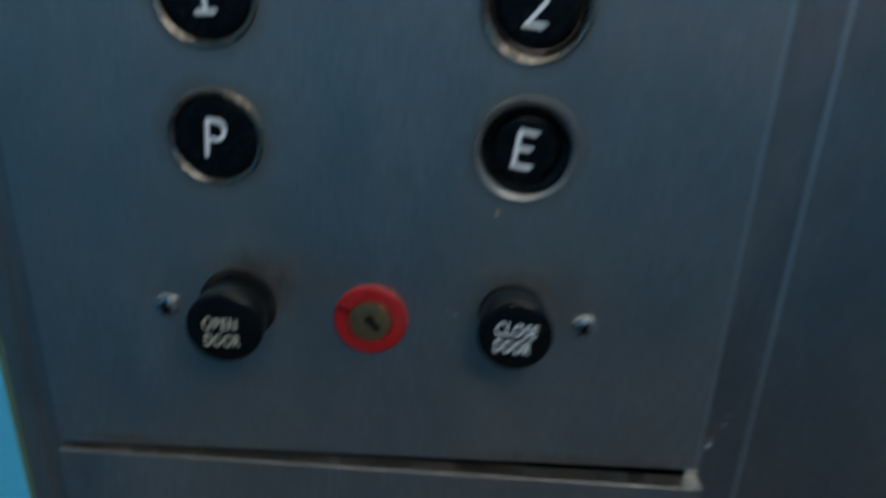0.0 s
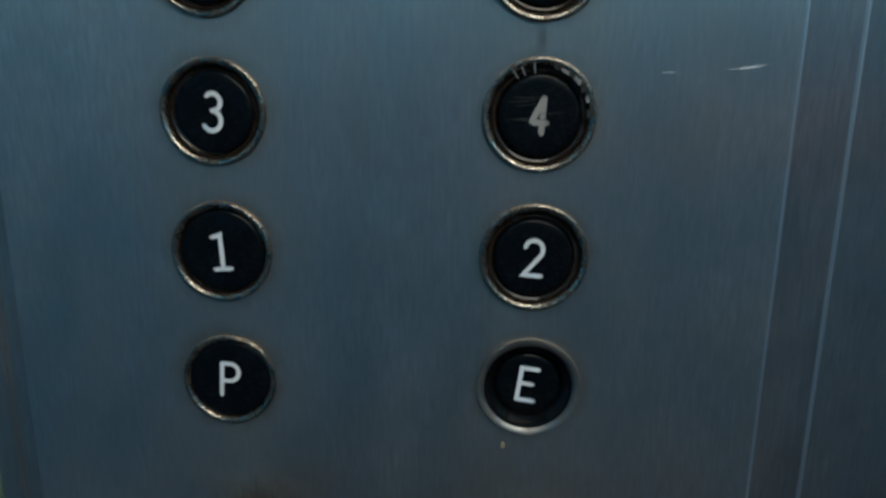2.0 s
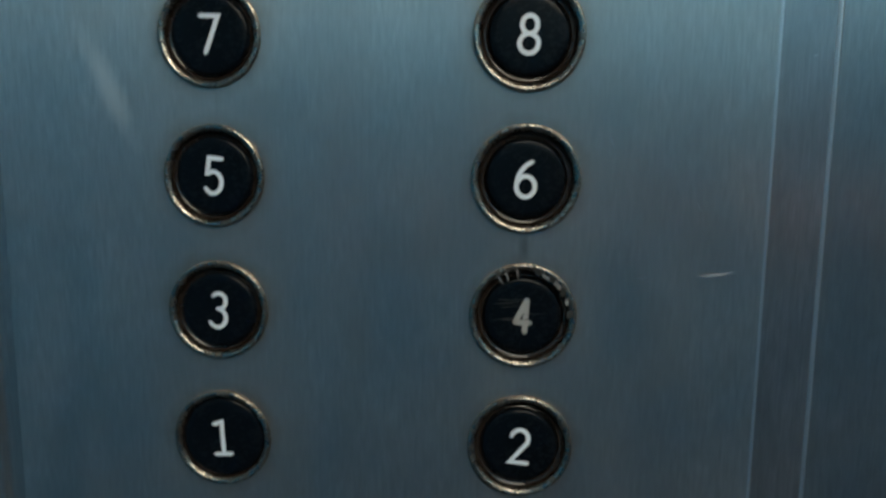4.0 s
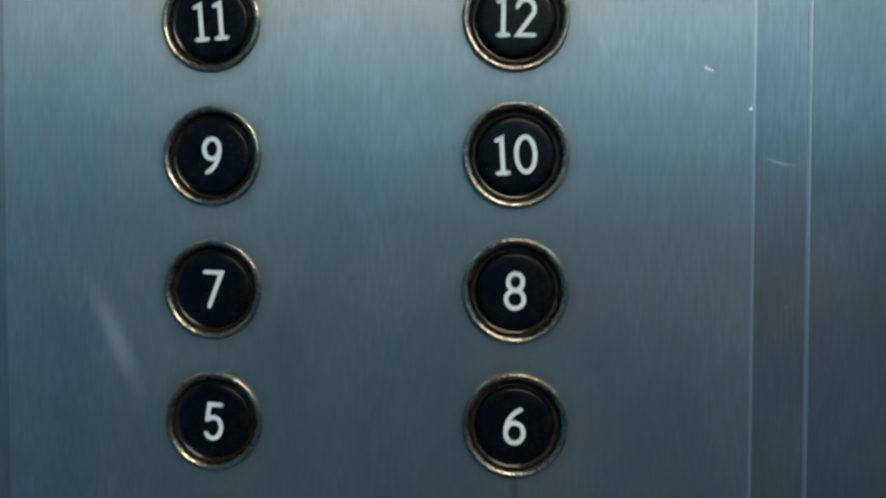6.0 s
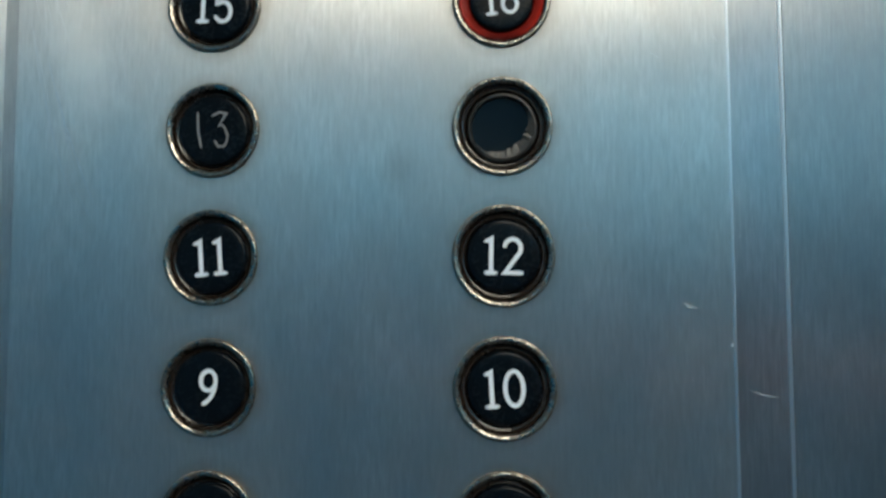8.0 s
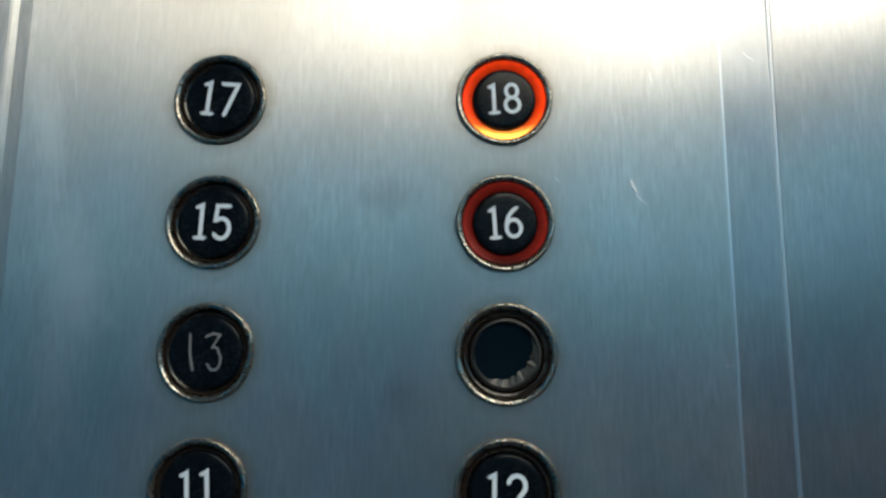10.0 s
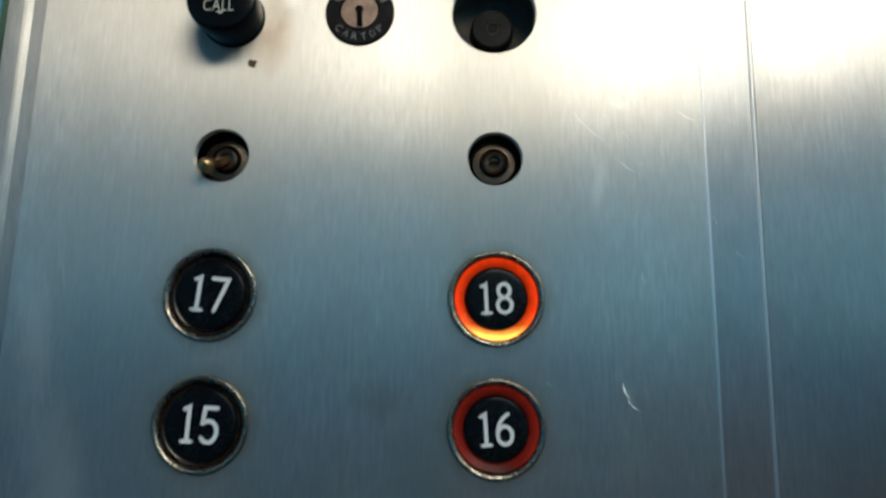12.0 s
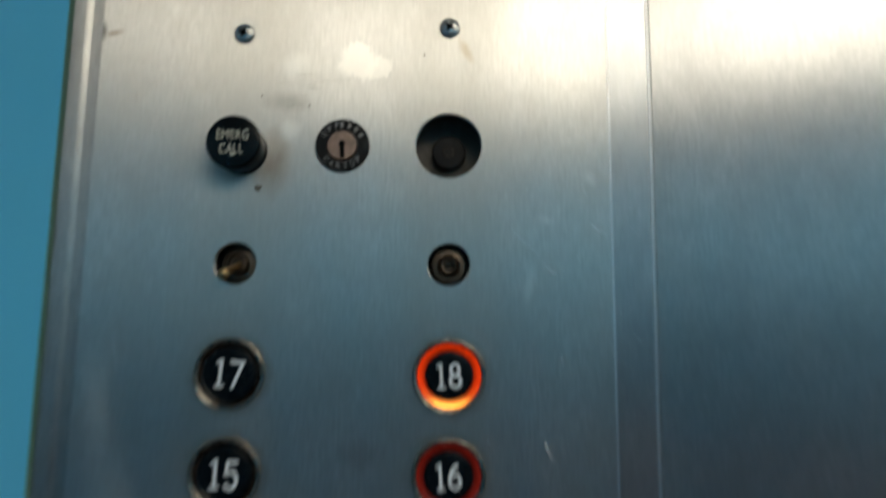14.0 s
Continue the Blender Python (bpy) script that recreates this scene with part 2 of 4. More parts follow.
STEEL = brushed("brushed_steel", (0.73, 0.715, 0.685), 0.325, 0.95, columns=True)
# lighter steel that puts the edge highlights into the colour
EDGE_GLINT = wall_sheet("edge_glint", (0.82, 0.83, 0.84), 0.42, 0.93)
STEEL_TRIM = brushed("trim_steel", (0.47, 0.48, 0.49), 0.275, 0.9)
STEEL_OLD = brushed("old_steel", (0.50, 0.495, 0.48), 0.35, 0.85)
STEEL_WALL = brushed("wall_steel", (0.47, 0.47, 0.465), 0.28, 0.9, grain=0.16)
BEZEL = metal("aged_bezel", (0.37, 0.335, 0.285), (0.10, 0.078, 0.06), 0.24, 0.8, 330.0)
BEZEL_GREY = metal("grey_bezel", (0.30, 0.30, 0.29), (0.17, 0.16, 0.15), 0.40, 0.6, 180.0)
BRASS = metal("brass", (0.60, 0.40, 0.19), (0.14, 0.09, 0.05), 0.30, 0.5, 300.0)
COPPER = metal("worn_bronze", (0.15, 0.115, 0.088), (0.05, 0.037, 0.028), 0.34, 0.6, 300.0)
BRONZE = metal("rosy_bronze", (0.31, 0.22, 0.18), (0.13, 0.09, 0.07), 0.36, 0.6, 300.0)
CHROME = metal("screw_chrome", (0.46, 0.47, 0.47), (0.20, 0.19, 0.17), 0.24, 0.4, 420.0)
BLACK = plastic("black_cap", (0.0028, 0.0046, 0.0070), 0.24, 0.012, 0.12, 0.05)
COLLAR = plastic("dark_collar", (0.018, 0.013, 0.010), 0.16, 0.05, 0.5)
KNOB = plastic("black_knob", (0.003, 0.0045, 0.006), 0.17, 0.01, 0.24, 0.04)
BAKELITE = plastic("dull_black", (0.008, 0.008, 0.009), 0.5, 0.10, 0.13)
GRIT = plastic("dusty_socket", (0.085, 0.074, 0.064), 0.7, 0.5)
RED = plastic("red_ring", (0.34, 0.010, 0.010), 0.38, 0.06)
WHITE = plastic("white_enamel", (0.78, 0.83, 0.88), 0.5, 0.10)
CREAM = plastic("cream_enamel", (0.62, 0.60, 0.50), 0.55, 0.25)
TAN = plastic("tan_fleck", (0.30, 0.24, 0.15), 0.6, 0.3)
FADED = plastic("worn_enamel", (0.34, 0.33, 0.31), 0.6, 0.7)
GHOST = plastic("scribed_grey", (0.20, 0.20, 0.20), 0.5, 0.6)
SHARD = plastic("shard_grey", (0.028, 0.028, 0.026), 0.3, 0.3, 0.35)
SMOKED = plastic("smoked_glass", (0.002, 0.006, 0.011), 0.16, 0.0, 0.10, 0.03)
SHELL = plastic("broken_plastic", (0.020, 0.020, 0.020), 0.38, 0.20, 0.25)
VOID = plastic("dark_void", (0.003, 0.003, 0.003), 0.7, 0.0, 0.05)
BLUE = paint("blue_paint", (0.105, 0.50, 0.77), (0.14, 0.55, 0.81))
SLATE = paint("slate_blue_paint", (0.170, 0.43, 0.66), (0.186, 0.46, 0.69))
# dark tones of unseen lower walls, added to dim what the steel reflects
TAUPE = paint("reflection_taupe", (0.110, 0.165, 0.245), (0.125, 0.180, 0.265), 0.5)
CHARCOAL = paint("reflection_charcoal", (0.030, 0.212, 0.398), (0.036, 0.226, 0.416), 0.5)
UMBER = paint("reflection_umber", (0.050, 0.140, 0.240), (0.056, 0.150, 0.255), 0.5)
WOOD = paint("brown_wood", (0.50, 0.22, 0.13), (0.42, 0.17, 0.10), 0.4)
GREEN = paint("green_sealant", (0.10, 0.20, 0.15), (0.20, 0.26, 0.21), 0.6)
PALE = paint("ceiling_white", (0.72, 0.72, 0.70), (0.66, 0.66, 0.63), 0.6)
DARK = paint("dark_floor", (0.018, 0.034, 0.062), (0.028, 0.046, 0.078), 0.6)
SCRATCH = metal("scratch_bare", (0.84, 0.85, 0.86), (0.62, 0.63, 0.64), 0.50, 0.4, 200.0)
RUB = metal("rubbed_steel", (0.66, 0.67, 0.68), (0.50, 0.51, 0.52), 0.46, 0.6, 500.0)
SCUFF = metal("grey_scuff", (0.34, 0.33, 0.31), (0.22, 0.21, 0.19), 0.40, 0.6, 180.0)
GRIME = paint("brown_grime", (0.10, 0.075, 0.05), (0.16, 0.13, 0.10), 0.8)
PANEL_LIGHT = glow("luminous_panel", (1.0, 0.91, 0.73), LIGHT)
LIT = lamp_ring("lit_collar", (2.6, 1.0, 0.14), (0.62, 0.032, 0.002), 1.7, (0.26, 0.015, 0.004))
DIM = lamp_ring("dim_collar", (0.04, 0.003, 0.002), (0.40, 0.026, 0.014), 0.38, (0.05, 0.004, 0.003))

# ---- mesh helpers ----


def mesh_of(name, bm, material, smooth=None):
    me = bpy.data.meshes.new(name)
    bmesh.ops.recalc_face_normals(bm, faces=bm.faces)
    uv = bm.loops.layers.uv.new("UVMap")
    for f in bm.faces:
        if smooth is not None:
            f.smooth = True
        for l in f.loops:
            l[uv].uv = (l.vert.co.x + 0.3 * l.vert.co.y, l.vert.co.z)
    bm.to_mesh(me)
    bm.free()
    if smooth is not None:
        me.set_sharp_from_angle(angle=radians(smooth))
    me.materials.append(material)
    return me


def part(name, data, parent, label="", m=None):
    ob = new(name, data)
    ob.parent = parent
    if m is not None:
        ob.matrix_basis = m
    return tagged(ob, label) if label else ob


def thing(name, at, label, category, group="", kind=""):
    ob = new(name)
    ob.empty_display_size = 0.01
    ob.matrix_basis = at if isinstance(at, Matrix) else Matrix.Translation(at)
    return tagged(ob, label, category, group, kind)


def lathe(profile, steps=56, wobble=0.0, seed=0):
    """Revolves (radius, y) pairs about the y axis; a radius of 0 closes the end."""
    bm = bmesh.new()
    rnd = random.Random(seed)
    amp = [(rnd.uniform(-1, 1), rnd.uniform(0, 6.28), k) for k in (2, 3, 5)]
    rings = []
    for r, y in profile:
        if r == 0:
            rings.append([bm.verts.new((0, y, 0))])
            continue
        row = []
        for i in range(steps):
            a = 2 * math.pi * i / steps
            q = r + wobble * sum(c * math.sin(k * a + p) for c, p, k in amp)
            row.append(bm.verts.new((q * math.cos(a), y, q * math.sin(a))))
        rings.append(row)
    for p, q in zip(rings, rings[1:]):
        for i in range(steps):
            j = (i + 1) % steps
            if len(p) == 1:
                bm.faces.new((p[0], q[i], q[j]))
            elif len(q) == 1:
                bm.faces.new((p[i], p[j], q[0]))
            else:
                bm.faces.new((p[i], p[j], q[j], q[i]))
    return bm


def box(bm, x0, x1, y0, y1, z0, z1, bevel=0.0):
    vs = [bm.verts.new((x, y, z)) for x in (x0, x1) for y in (y0, y1) for z in (z0, z1)]
    fs = [bm.faces.new([vs[i] for i in q]) for q in ((0, 1, 3, 2), (4, 6, 7, 5), (0, 4, 5, 1), (2, 3, 7, 6), (0, 2, 6, 4), (1, 5, 7, 3))]
    if bevel:
        edges = {e for f in fs for e in f.edges}
        bmesh.ops.bevel(bm, geom=list(edges), offset=bevel, segments=2, affect="EDGES")
    return bm


def strip(profile, z0, z1, cuts=1):
    """Draws an (x, y) section out along z."""
    bm = bmesh.new()
    rows = [[bm.verts.new((x, y, z0 + (z1 - z0) * k / cuts)) for x, y in profile] for k in range(cuts + 1)]
    for a, b in zip(rows, rows[1:]):
        for i in range(len(profile) - 1):
            bm.faces.new((a[i], a[i + 1], b[i + 1], b[i]))
    return bm


def flare(bm, at=0.13, z0=1.42, z1=1.58, by=0.0016):
    """Lets a strip drift aside towards its top."""
    for v in bm.verts:
        if v.co.x > at:
            v.co.x += by * min(1.0, max(0.0, (v.co.z - z0) / (z1 - z0)))
    return bm


def sheet(x0, x1, z0, z1, holes, thick=0.0025, edge=0.0007, skew=0.0, steps=48):
    """A plate with its front at y = 0, round holes right through and eased edges."""
    bm = bmesh.new()

    def loop(points, y):
        vs = [bm.verts.new((x, y, z)) for x, z in points]
        return vs, [bm.edges.new((vs[i], vs[(i + 1) % len(vs)])) for i in range(len(vs))]

    def skirt(a, b):
        for i in range(len(a)):
            j = (i + 1) % len(a)
            bm.faces.new((a[i], a[j], b[j], b[i]))

    def corner(d):
        return [(x0 + d, z0 + d), (x1 - d, z0 + d), (x1 - d, z1 - d + skew), (x0 + d, z1 - d)]

    front, edges = loop(corner(edge), 0.0)
    mid, _ = loop(corner(0.0), edge)
    back, _ = loop(corner(0.0), thick)
    rims = []
    for cx, cz, r in holes:
        ring = [[(cx + q * math.cos(2 * math.pi * i / steps), cz + q * math.sin(2 * math.pi * i / steps)) for i in range(steps)] for q in (r + 0.0004, r)]
        a, e = loop(ring[0], 0.0)
        b, _ = loop(ring[1], 0.0004)
        c, _ = loop(ring[1], thick)
        edges += e
        rims.append((a, b, c))
    bmesh.ops.triangle_fill(bm, edges=edges, use_beauty=True)
    skirt(front, mid)
    skirt(mid, back)
    for a, b, c in rims:
        skirt(a, b)
        skirt(b, c)
    return bm


def arc(cx, cy, rx, ry, a0, a1, n=14):
    return [(cx + rx * math.cos(radians(a0 + (a1 - a0) * k / n)), cy + ry * math.sin(radians(a0 + (a1 - a0) * k / n))) for k in range(n + 1)]


def glyph(ch):
    """The routed strokes of one engraved character, one unit high, and its width."""
    six = [arc(0.27, 0.29, 0.27, 0.29, 0, 360, 24), arc(0.62, 0.29, 0.62, 0.72, 180, 108, 10)]
    return {
        "0": ([arc(0.28, 0.5, 0.28, 0.5, 0, 360, 30)], 0.56),
        "1": ([[(0.03, 0.94), (0.16, 0.965), (0.27, 1.0), (0.27, 0.0)], [(0.03, 0.0), (0.51, 0.0)]], 0.54),
        "2": ([arc(0.27, 0.73, 0.27, 0.27, 165, -28, 16) + [(0.02, 0.0), (0.56, 0.0)]], 0.56),
        "3": ([arc(0.25, 0.77, 0.23, 0.23, 140, -90, 16), arc(0.25, 0.27, 0.27, 0.27, 90, -145, 16)], 0.52),
        "4": ([[(0.40, 0.0), (0.40, 1.0)], [(0.40, 1.0), (0.02, 0.32)], [(0.02, 0.30), (0.56, 0.30)]], 0.56),
        "5": ([[(0.49, 1.0), (0.09, 1.0), (0.05, 0.56)] + arc(0.25, 0.31, 0.27, 0.31, 125, -145, 18)], 0.52),
        "6": (six, 0.54),
        "7": ([[(0.0, 1.0), (0.52, 1.0), (0.17, 0.0)]], 0.52),
        "8": ([arc(0.27, 0.76, 0.22, 0.24, 0, 360, 24), arc(0.27, 0.26, 0.27, 0.26, 0, 360, 24)], 0.54),
        "9": ([[(0.54 - x, 1.0 - y) for x, y in line] for line in six], 0.54),
        "i": ([[(0.02, 1.0), (0.06, 0.5), (0.12, 0.02)]], 0.34),
        "z": ([[(0.0, 0.93), (0.30, 1.0), (0.56, 0.97), (0.26, 0.62)] + arc(0.30, 0.31, 0.29, 0.31, 85, -150, 12)], 0.6),
        "P": ([[(0.03, 0.0), (0.03, 1.0)], [(0.03, 1.0)] + arc(0.28, 0.73, 0.27, 0.27, 90, -90, 14) + [(0.03, 0.46)]], 0.56),
        "E": ([[(0.53, 1.0), (0.03, 1.0), (0.03, 0.0), (0.53, 0.0)], [(0.03, 0.52), (0.42, 0.52)]], 0.55),
    }[ch]


def ribbon(bm, line, width, y):
    """A flat stroke with round ends, facing -y."""
    closed = math.dist(line[0], line[-1]) < 1e-6
    pts = line[:-1] if closed else line
    n = len(pts)
    left, right = [], []
    for k in range(n):
        a = pts[(k - 1) % n] if closed or k else pts[k]
        b = pts[(k + 1) % n] if closed or k < n - 1 else pts[k]
        u = Vector((pts[k][0] - a[0], pts[k][1] - a[1]))
        v = Vector((b[0] - pts[k][0], b[1] - pts[k][1]))
        u = u.normalized() if u.length else v.normalized()
        v = v.normalized() if v.length else u
        t = (u + v).normalized()
        side = Vector((-t.y, t.x)) * (width / 2) / max(0.5, t.dot(u))
        left.append(bm.verts.new((pts[k][0] + side.x, y, pts[k][1] + side.y)))
        right.append(bm.verts.new((pts[k][0] - side.x, y, pts[k][1] - side.y)))
    for k in range(n if closed else n - 1):
        j = (k + 1) % n
        bm.faces.new((left[k], left[j], right[j], right[k]))
    if not closed:
        for end, nxt, l, r in ((pts[0], pts[1], left[0], right[0]), (pts[-1], pts[-2], right[-1], left[-1])):
            a0 = math.atan2(end[1] - nxt[1], end[0] - nxt[0]) - math.pi / 2
            bm.faces.new([r] + [bm.verts.new((end[0] + width / 2 * math.cos(a0 + math.pi * q / 6), y, end[1] + width / 2 * math.sin(a0 + math.pi * q / 6))) for q in range(1, 6)] + [l])


def engraved(body, height, material, stroke=0.0019, squeeze=1.0, shake=0.0):
    """An engraved, paint-filled number, centred, facing -y."""
    h, gap, pen, lift = height - stroke, 0.0026, 0.0, 0.0
    rnd = random.Random(len(body))
    lines = []
    for ch in body:
        strokes, w = glyph(ch)
        wide = h * squeeze * (0.66 if ch == "1" and len(body) == 2 else 1.0)
        for line in strokes:
            lines.append([(pen + x * wide + rnd.uniform(-shake, shake), (y - 0.5) * h + rnd.uniform(-shake, shake)) if shake else (pen + x * wide, (y - 0.5) * h) for x, y in line])
        pen += w * wide + gap
    mid = (pen - gap) / 2
    bm = bmesh.new()
    for line in lines:
        ribbon(bm, [(x - mid, z) for x, z in line], stroke, -lift)
        lift += 0.00003
    return mesh_of("numeral", bm, material)


def letters(body, width, height, material, weight=0.0, gap=1.0):
    """Writing in the built-in font, fitted to a width and a height, facing -y and centred."""
    cu = bpy.data.curves.new("writing", "FONT")
    cu.body, cu.offset, cu.space_character, cu.resolution_u = body, weight, gap, 4
    ob = new("writing", cu)
    me = bpy.data.meshes.new_from_object(ob, depsgraph=bpy.context.evaluated_depsgraph_get())
    bpy.data.objects.remove(ob)
    bpy.data.curves.remove(cu)
    co = np.array([v.co[:2] for v in me.vertices])
    low, high = co.min(0), co.max(0)
    for v in me.vertices:
        u = (v.co.x - low[0]) / (high[0] - low[0]) - 0.5
        w = (v.co.y - low[1]) / (high[1] - low[1]) - 0.5
        v.co = (u * width, 0, w * height)
    bm = bmesh.new()
    bm.from_mesh(me)
    bpy.data.meshes.remove(me)
    return mesh_of("writing", bm, material)


# ---- the setting: a lift car ----
def slab(name, x0, x1, y0, y1, z0, z1, material, label, category):
    bm = box(bmesh.new(), x0, x1, y0, y1, z0, z1)
    return tagged(new(name, mesh_of(name, bm, material)), label, category, kind="structure")


T = 0.04
slab("floor", CAR_LEFT - T, CAR_RIGHT + T, CAR_BACK - T, 0.30, -T, 0.0, DARK, "dark worn sheet floor of the lift car", "floor")
slab("ceiling", CAR_LEFT - T, CAR_RIGHT + T, CAR_BACK - T, 0.30, CAR_TOP, CAR_TOP + T, PALE, "off-white painted ceiling of the lift car", "ceiling")
for name, x0, x1 in (("wall_left", CAR_LEFT - T, CAR_LEFT), ("wall_right", CAR_RIGHT, CAR_RIGHT + T)):
    slab(name, x0, x1, CAR_BACK, 0.12, 1.50 if x0 < 0 else 1.42, CAR_TOP, SLATE, "dull blue painted upper side wall of the lift car", "wall")
    # unseen lower part, coloured dark to deepen the reflection in the plate
    slab(name + "_lower", x0, x1, CAR_BACK, 0.12, 0.0, 1.50 if x0 < 0 else 1.42, CHARCOAL if x0 < 0 else TAUPE, "unseen dark lower side wall added to darken the reflection", "wall")
slab("wall_panel_side", CAR_LEFT, -0.1392, 0.0016, 0.03, 0.0, CAR_TOP, BLUE, "glossy bright blue painted steel wall beside the panel", "wall")
slab("wall_back", CAR_LEFT - T, CAR_RIGHT + T, CAR_BACK - T, CAR_BACK, 1.56, CAR_TOP, SLATE, "dull blue painted upper rear wall", "wall")
# rear lower walls out of view, darkened to shade the plate's reflection
slab("wall_back_lower", CAR_LEFT - T, 0.30, CAR_BACK - T, CAR_BACK, 0.0, 1.56, CHARCOAL, "unseen navy lower rear wall added to darken the reflection", "wall")
slab("wall_back_lower_right", 0.30, CAR_RIGHT + T, CAR_BACK - T, CAR_BACK, 0.0, 1.56, UMBER, "unseen umber lower rear wall added to darken the reflection", "wall")
slab("wall_front", CAR_LEFT, CAR_RIGHT, 0.12, 0.12 + T, 0.0, CAR_TOP, DARK, "dark unseen backing wall behind the control panel", "wall")

# the steel return beside the panel, turned a little towards the car
TURN = 10.0
bm = strip([(-0.0005, 0.0060), (-0.0004, 0.0006), (-0.0001, 0.0), (0.0002, 0.0), (0.5524, 0.0), (0.5560, 0.004), (0.5560, 0.26)], 0.0, CAR_TOP, 24)
wall = tagged(new("wall_return", mesh_of("wall_return", flare(bm, -1.0), STEEL_WALL)), "brushed stainless steel wall beside the control panel", "wall", kind="structure")
wall.matrix_basis = pose(0.1472, 0.0066, 0, 0, 0, -TURN)
slab("door_1", 0.71, CAR_RIGHT, 0.03, 0.05, 0.0, 2.1, STEEL_WALL, "closed brushed steel lift door", "door")
slab("wall_above_door", 0.71, CAR_RIGHT, 0.02, 0.05, 2.1, CAR_TOP, STEEL_WALL, "brushed steel panel over the lift door", "wall")

# unseen rail, added to put a brown band into the steel's reflection
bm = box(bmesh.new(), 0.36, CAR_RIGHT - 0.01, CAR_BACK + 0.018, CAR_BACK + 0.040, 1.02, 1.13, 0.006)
rail = tagged(new("handrail", mesh_of("handrail", bm, WOOD, 40)), "unseen red-brown rail added for a brown band in the reflection", "handrail")
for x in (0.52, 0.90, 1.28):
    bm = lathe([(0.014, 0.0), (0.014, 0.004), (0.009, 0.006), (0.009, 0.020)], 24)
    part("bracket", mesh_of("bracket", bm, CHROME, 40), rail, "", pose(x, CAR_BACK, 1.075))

# trims either side of the plate
bm = strip([(0.1240, 0.0046), (0.1266, 0.0046), (0.1274, 0.0044), (0.1278, 0.0044), (0.1444, 0.0049), (0.1450, 0.0060), (0.1450, 0.0120)], 0.30, 2.20, 24)
trim = tagged(new("trim_inner", mesh_of("trim_inner", flare(bm, 0.14), STEEL_TRIM, 20)), "scuffed steel trim with a rounded lip beside the plate", "trim", kind="structure")
# the lip's highlight is painted with the lighter steel
lip = strip([(0.1446, 0.0052), (0.1449, 0.0047), (0.1453, 0.0045), (0.1458, 0.0046), (0.1461, 0.0053), (0.1462, 0.0110)], 0.30, 2.20, 24)
part("lip", mesh_of("lip", flare(lip), EDGE_GLINT, 60), trim, "rounded steel lip, lightened for its highlight")
bm = strip([(-0.1200, 0.0034), (-0.1224, 0.0034), (-0.1282, 0.0035), (-0.1290, 0.0030), (-0.1298, 0.0023), (-0.1308, 0.0020), (-0.1326, 0.0020), (-0.1358, 0.0020), (-0.1372, 0.0023), (-0.1378, 0.0034), (-0.1380, 0.0080)], 0.30, 2.20, 4)
tagged(new("trim_outer", mesh_of("trim_outer", bm, STEEL_OLD, 14)), "worn rounded steel moulding against the blue wall", "trim", kind="structure")
bm = strip([(-0.1380, 0.0060), (-0.1382, 0.0022), (-0.1386, 0.0010), (-0.1392, 0.0011), (-0.1396, 0.0030)], 0.30, 2.20, 4)
tagged(new("trim_seal", mesh_of("trim_seal", bm, GREEN, 60)), "dirty green sealant line in the wall corner", "sealant", kind="structure")

# ceiling light
light = thing("ceiling_light", (0.55, -1.23, CAR_TOP - 0.03), "luminous warm white panel in a metal frame under the ceiling", "ceiling light")
LX, LY = 0.59, 0.39
bm = bmesh.new()
box(bm, -LX, LX, -LY, LY, 0.0, 0.02)
part("diffuser", mesh_of("diffuser", bm, PANEL_LIGHT), light, "glowing milky diffuser")
bm = bmesh.new()
for x0, x1, y0, y1 in ((-LX - 0.03, -LX, -LY - 0.03, LY + 0.03), (LX, LX + 0.03, -LY - 0.03, LY + 0.03), (-LX, LX, -LY - 0.03, -LY), (-LX, LX, LY, LY + 0.03)):
    box(bm, x0, x1, y0, y1, -0.008, 0.03, 0.002)
part("frame", mesh_of("frame", bm, STEEL_TRIM), light)

# ---- the control panel ----
ROW, FIRST, COL = 0.0441, 1.0500, 0.0500
PLATE = (-0.1215, 0.1262, 0.9280, 1.6304)
KEY_AT, SOCKET_AT, SMALL_Z = (-0.0015, 1.5543), (0.0491, 1.5547), 1.4977
holes = [(s * COL, FIRST + ROW * i, 0.0150) for i in range(10) for s in (-1, 1)]
holes += [(*SOCKET_AT, 0.0157), (-0.0499, SMALL_Z, 0.0098), (0.0495, SMALL_Z, 0.0098), (*KEY_AT, 0.0125), (0.0000, 0.9874, 0.0110)]

panel = thing("control_panel", (0, 0, 0), "scratched brushed stainless steel lift control panel on the front wall", "control panel")
face = part("faceplate", mesh_of("faceplate", sheet(*PLATE, holes, skew=0.0045), STEEL), panel, "brushed steel plate with round cut-outs")
bm = box(bmesh.new(), -0.1215, 0.1290, -0.0022, 0.006, 0.55, 0.9262, 0.0006)
for v in bm.verts:
    if v.co.z > 0.9:
        v.co.z -= 0.0052 * (v.co.x + 0.12) / 0.25
# thin strip added to paint the highlight along the plate's edge
edge_strip = strip([(0.1249, 0.0001), (0.1252, -0.0002), (0.1257, -0.0003), (0.1260, -0.0001), (0.1262, 0.0009)], 0.9285, 1.6345, 4)
part("plate_edge", mesh_of("plate_edge", edge_strip, EDGE_GLINT, 60), panel, "thin strip of lighter steel for the plate's edge highlight")
lower = mesh_of("lower_plate", bm, STEEL)
lower.materials.append(BEZEL_GREY)
# upward faces take a darker grey to mute the light they catch
for f in lower.polygons:
    f.material_index = 1 if f.normal.z > 0.3 else 0
part("lower_plate", lower, panel, "lower steel cover with its top edge greyed down")
bm = box(bmesh.new(), -0.1215, 0.1262, 0.0, 0.004, 1.6338, 2.15, 0.0005)
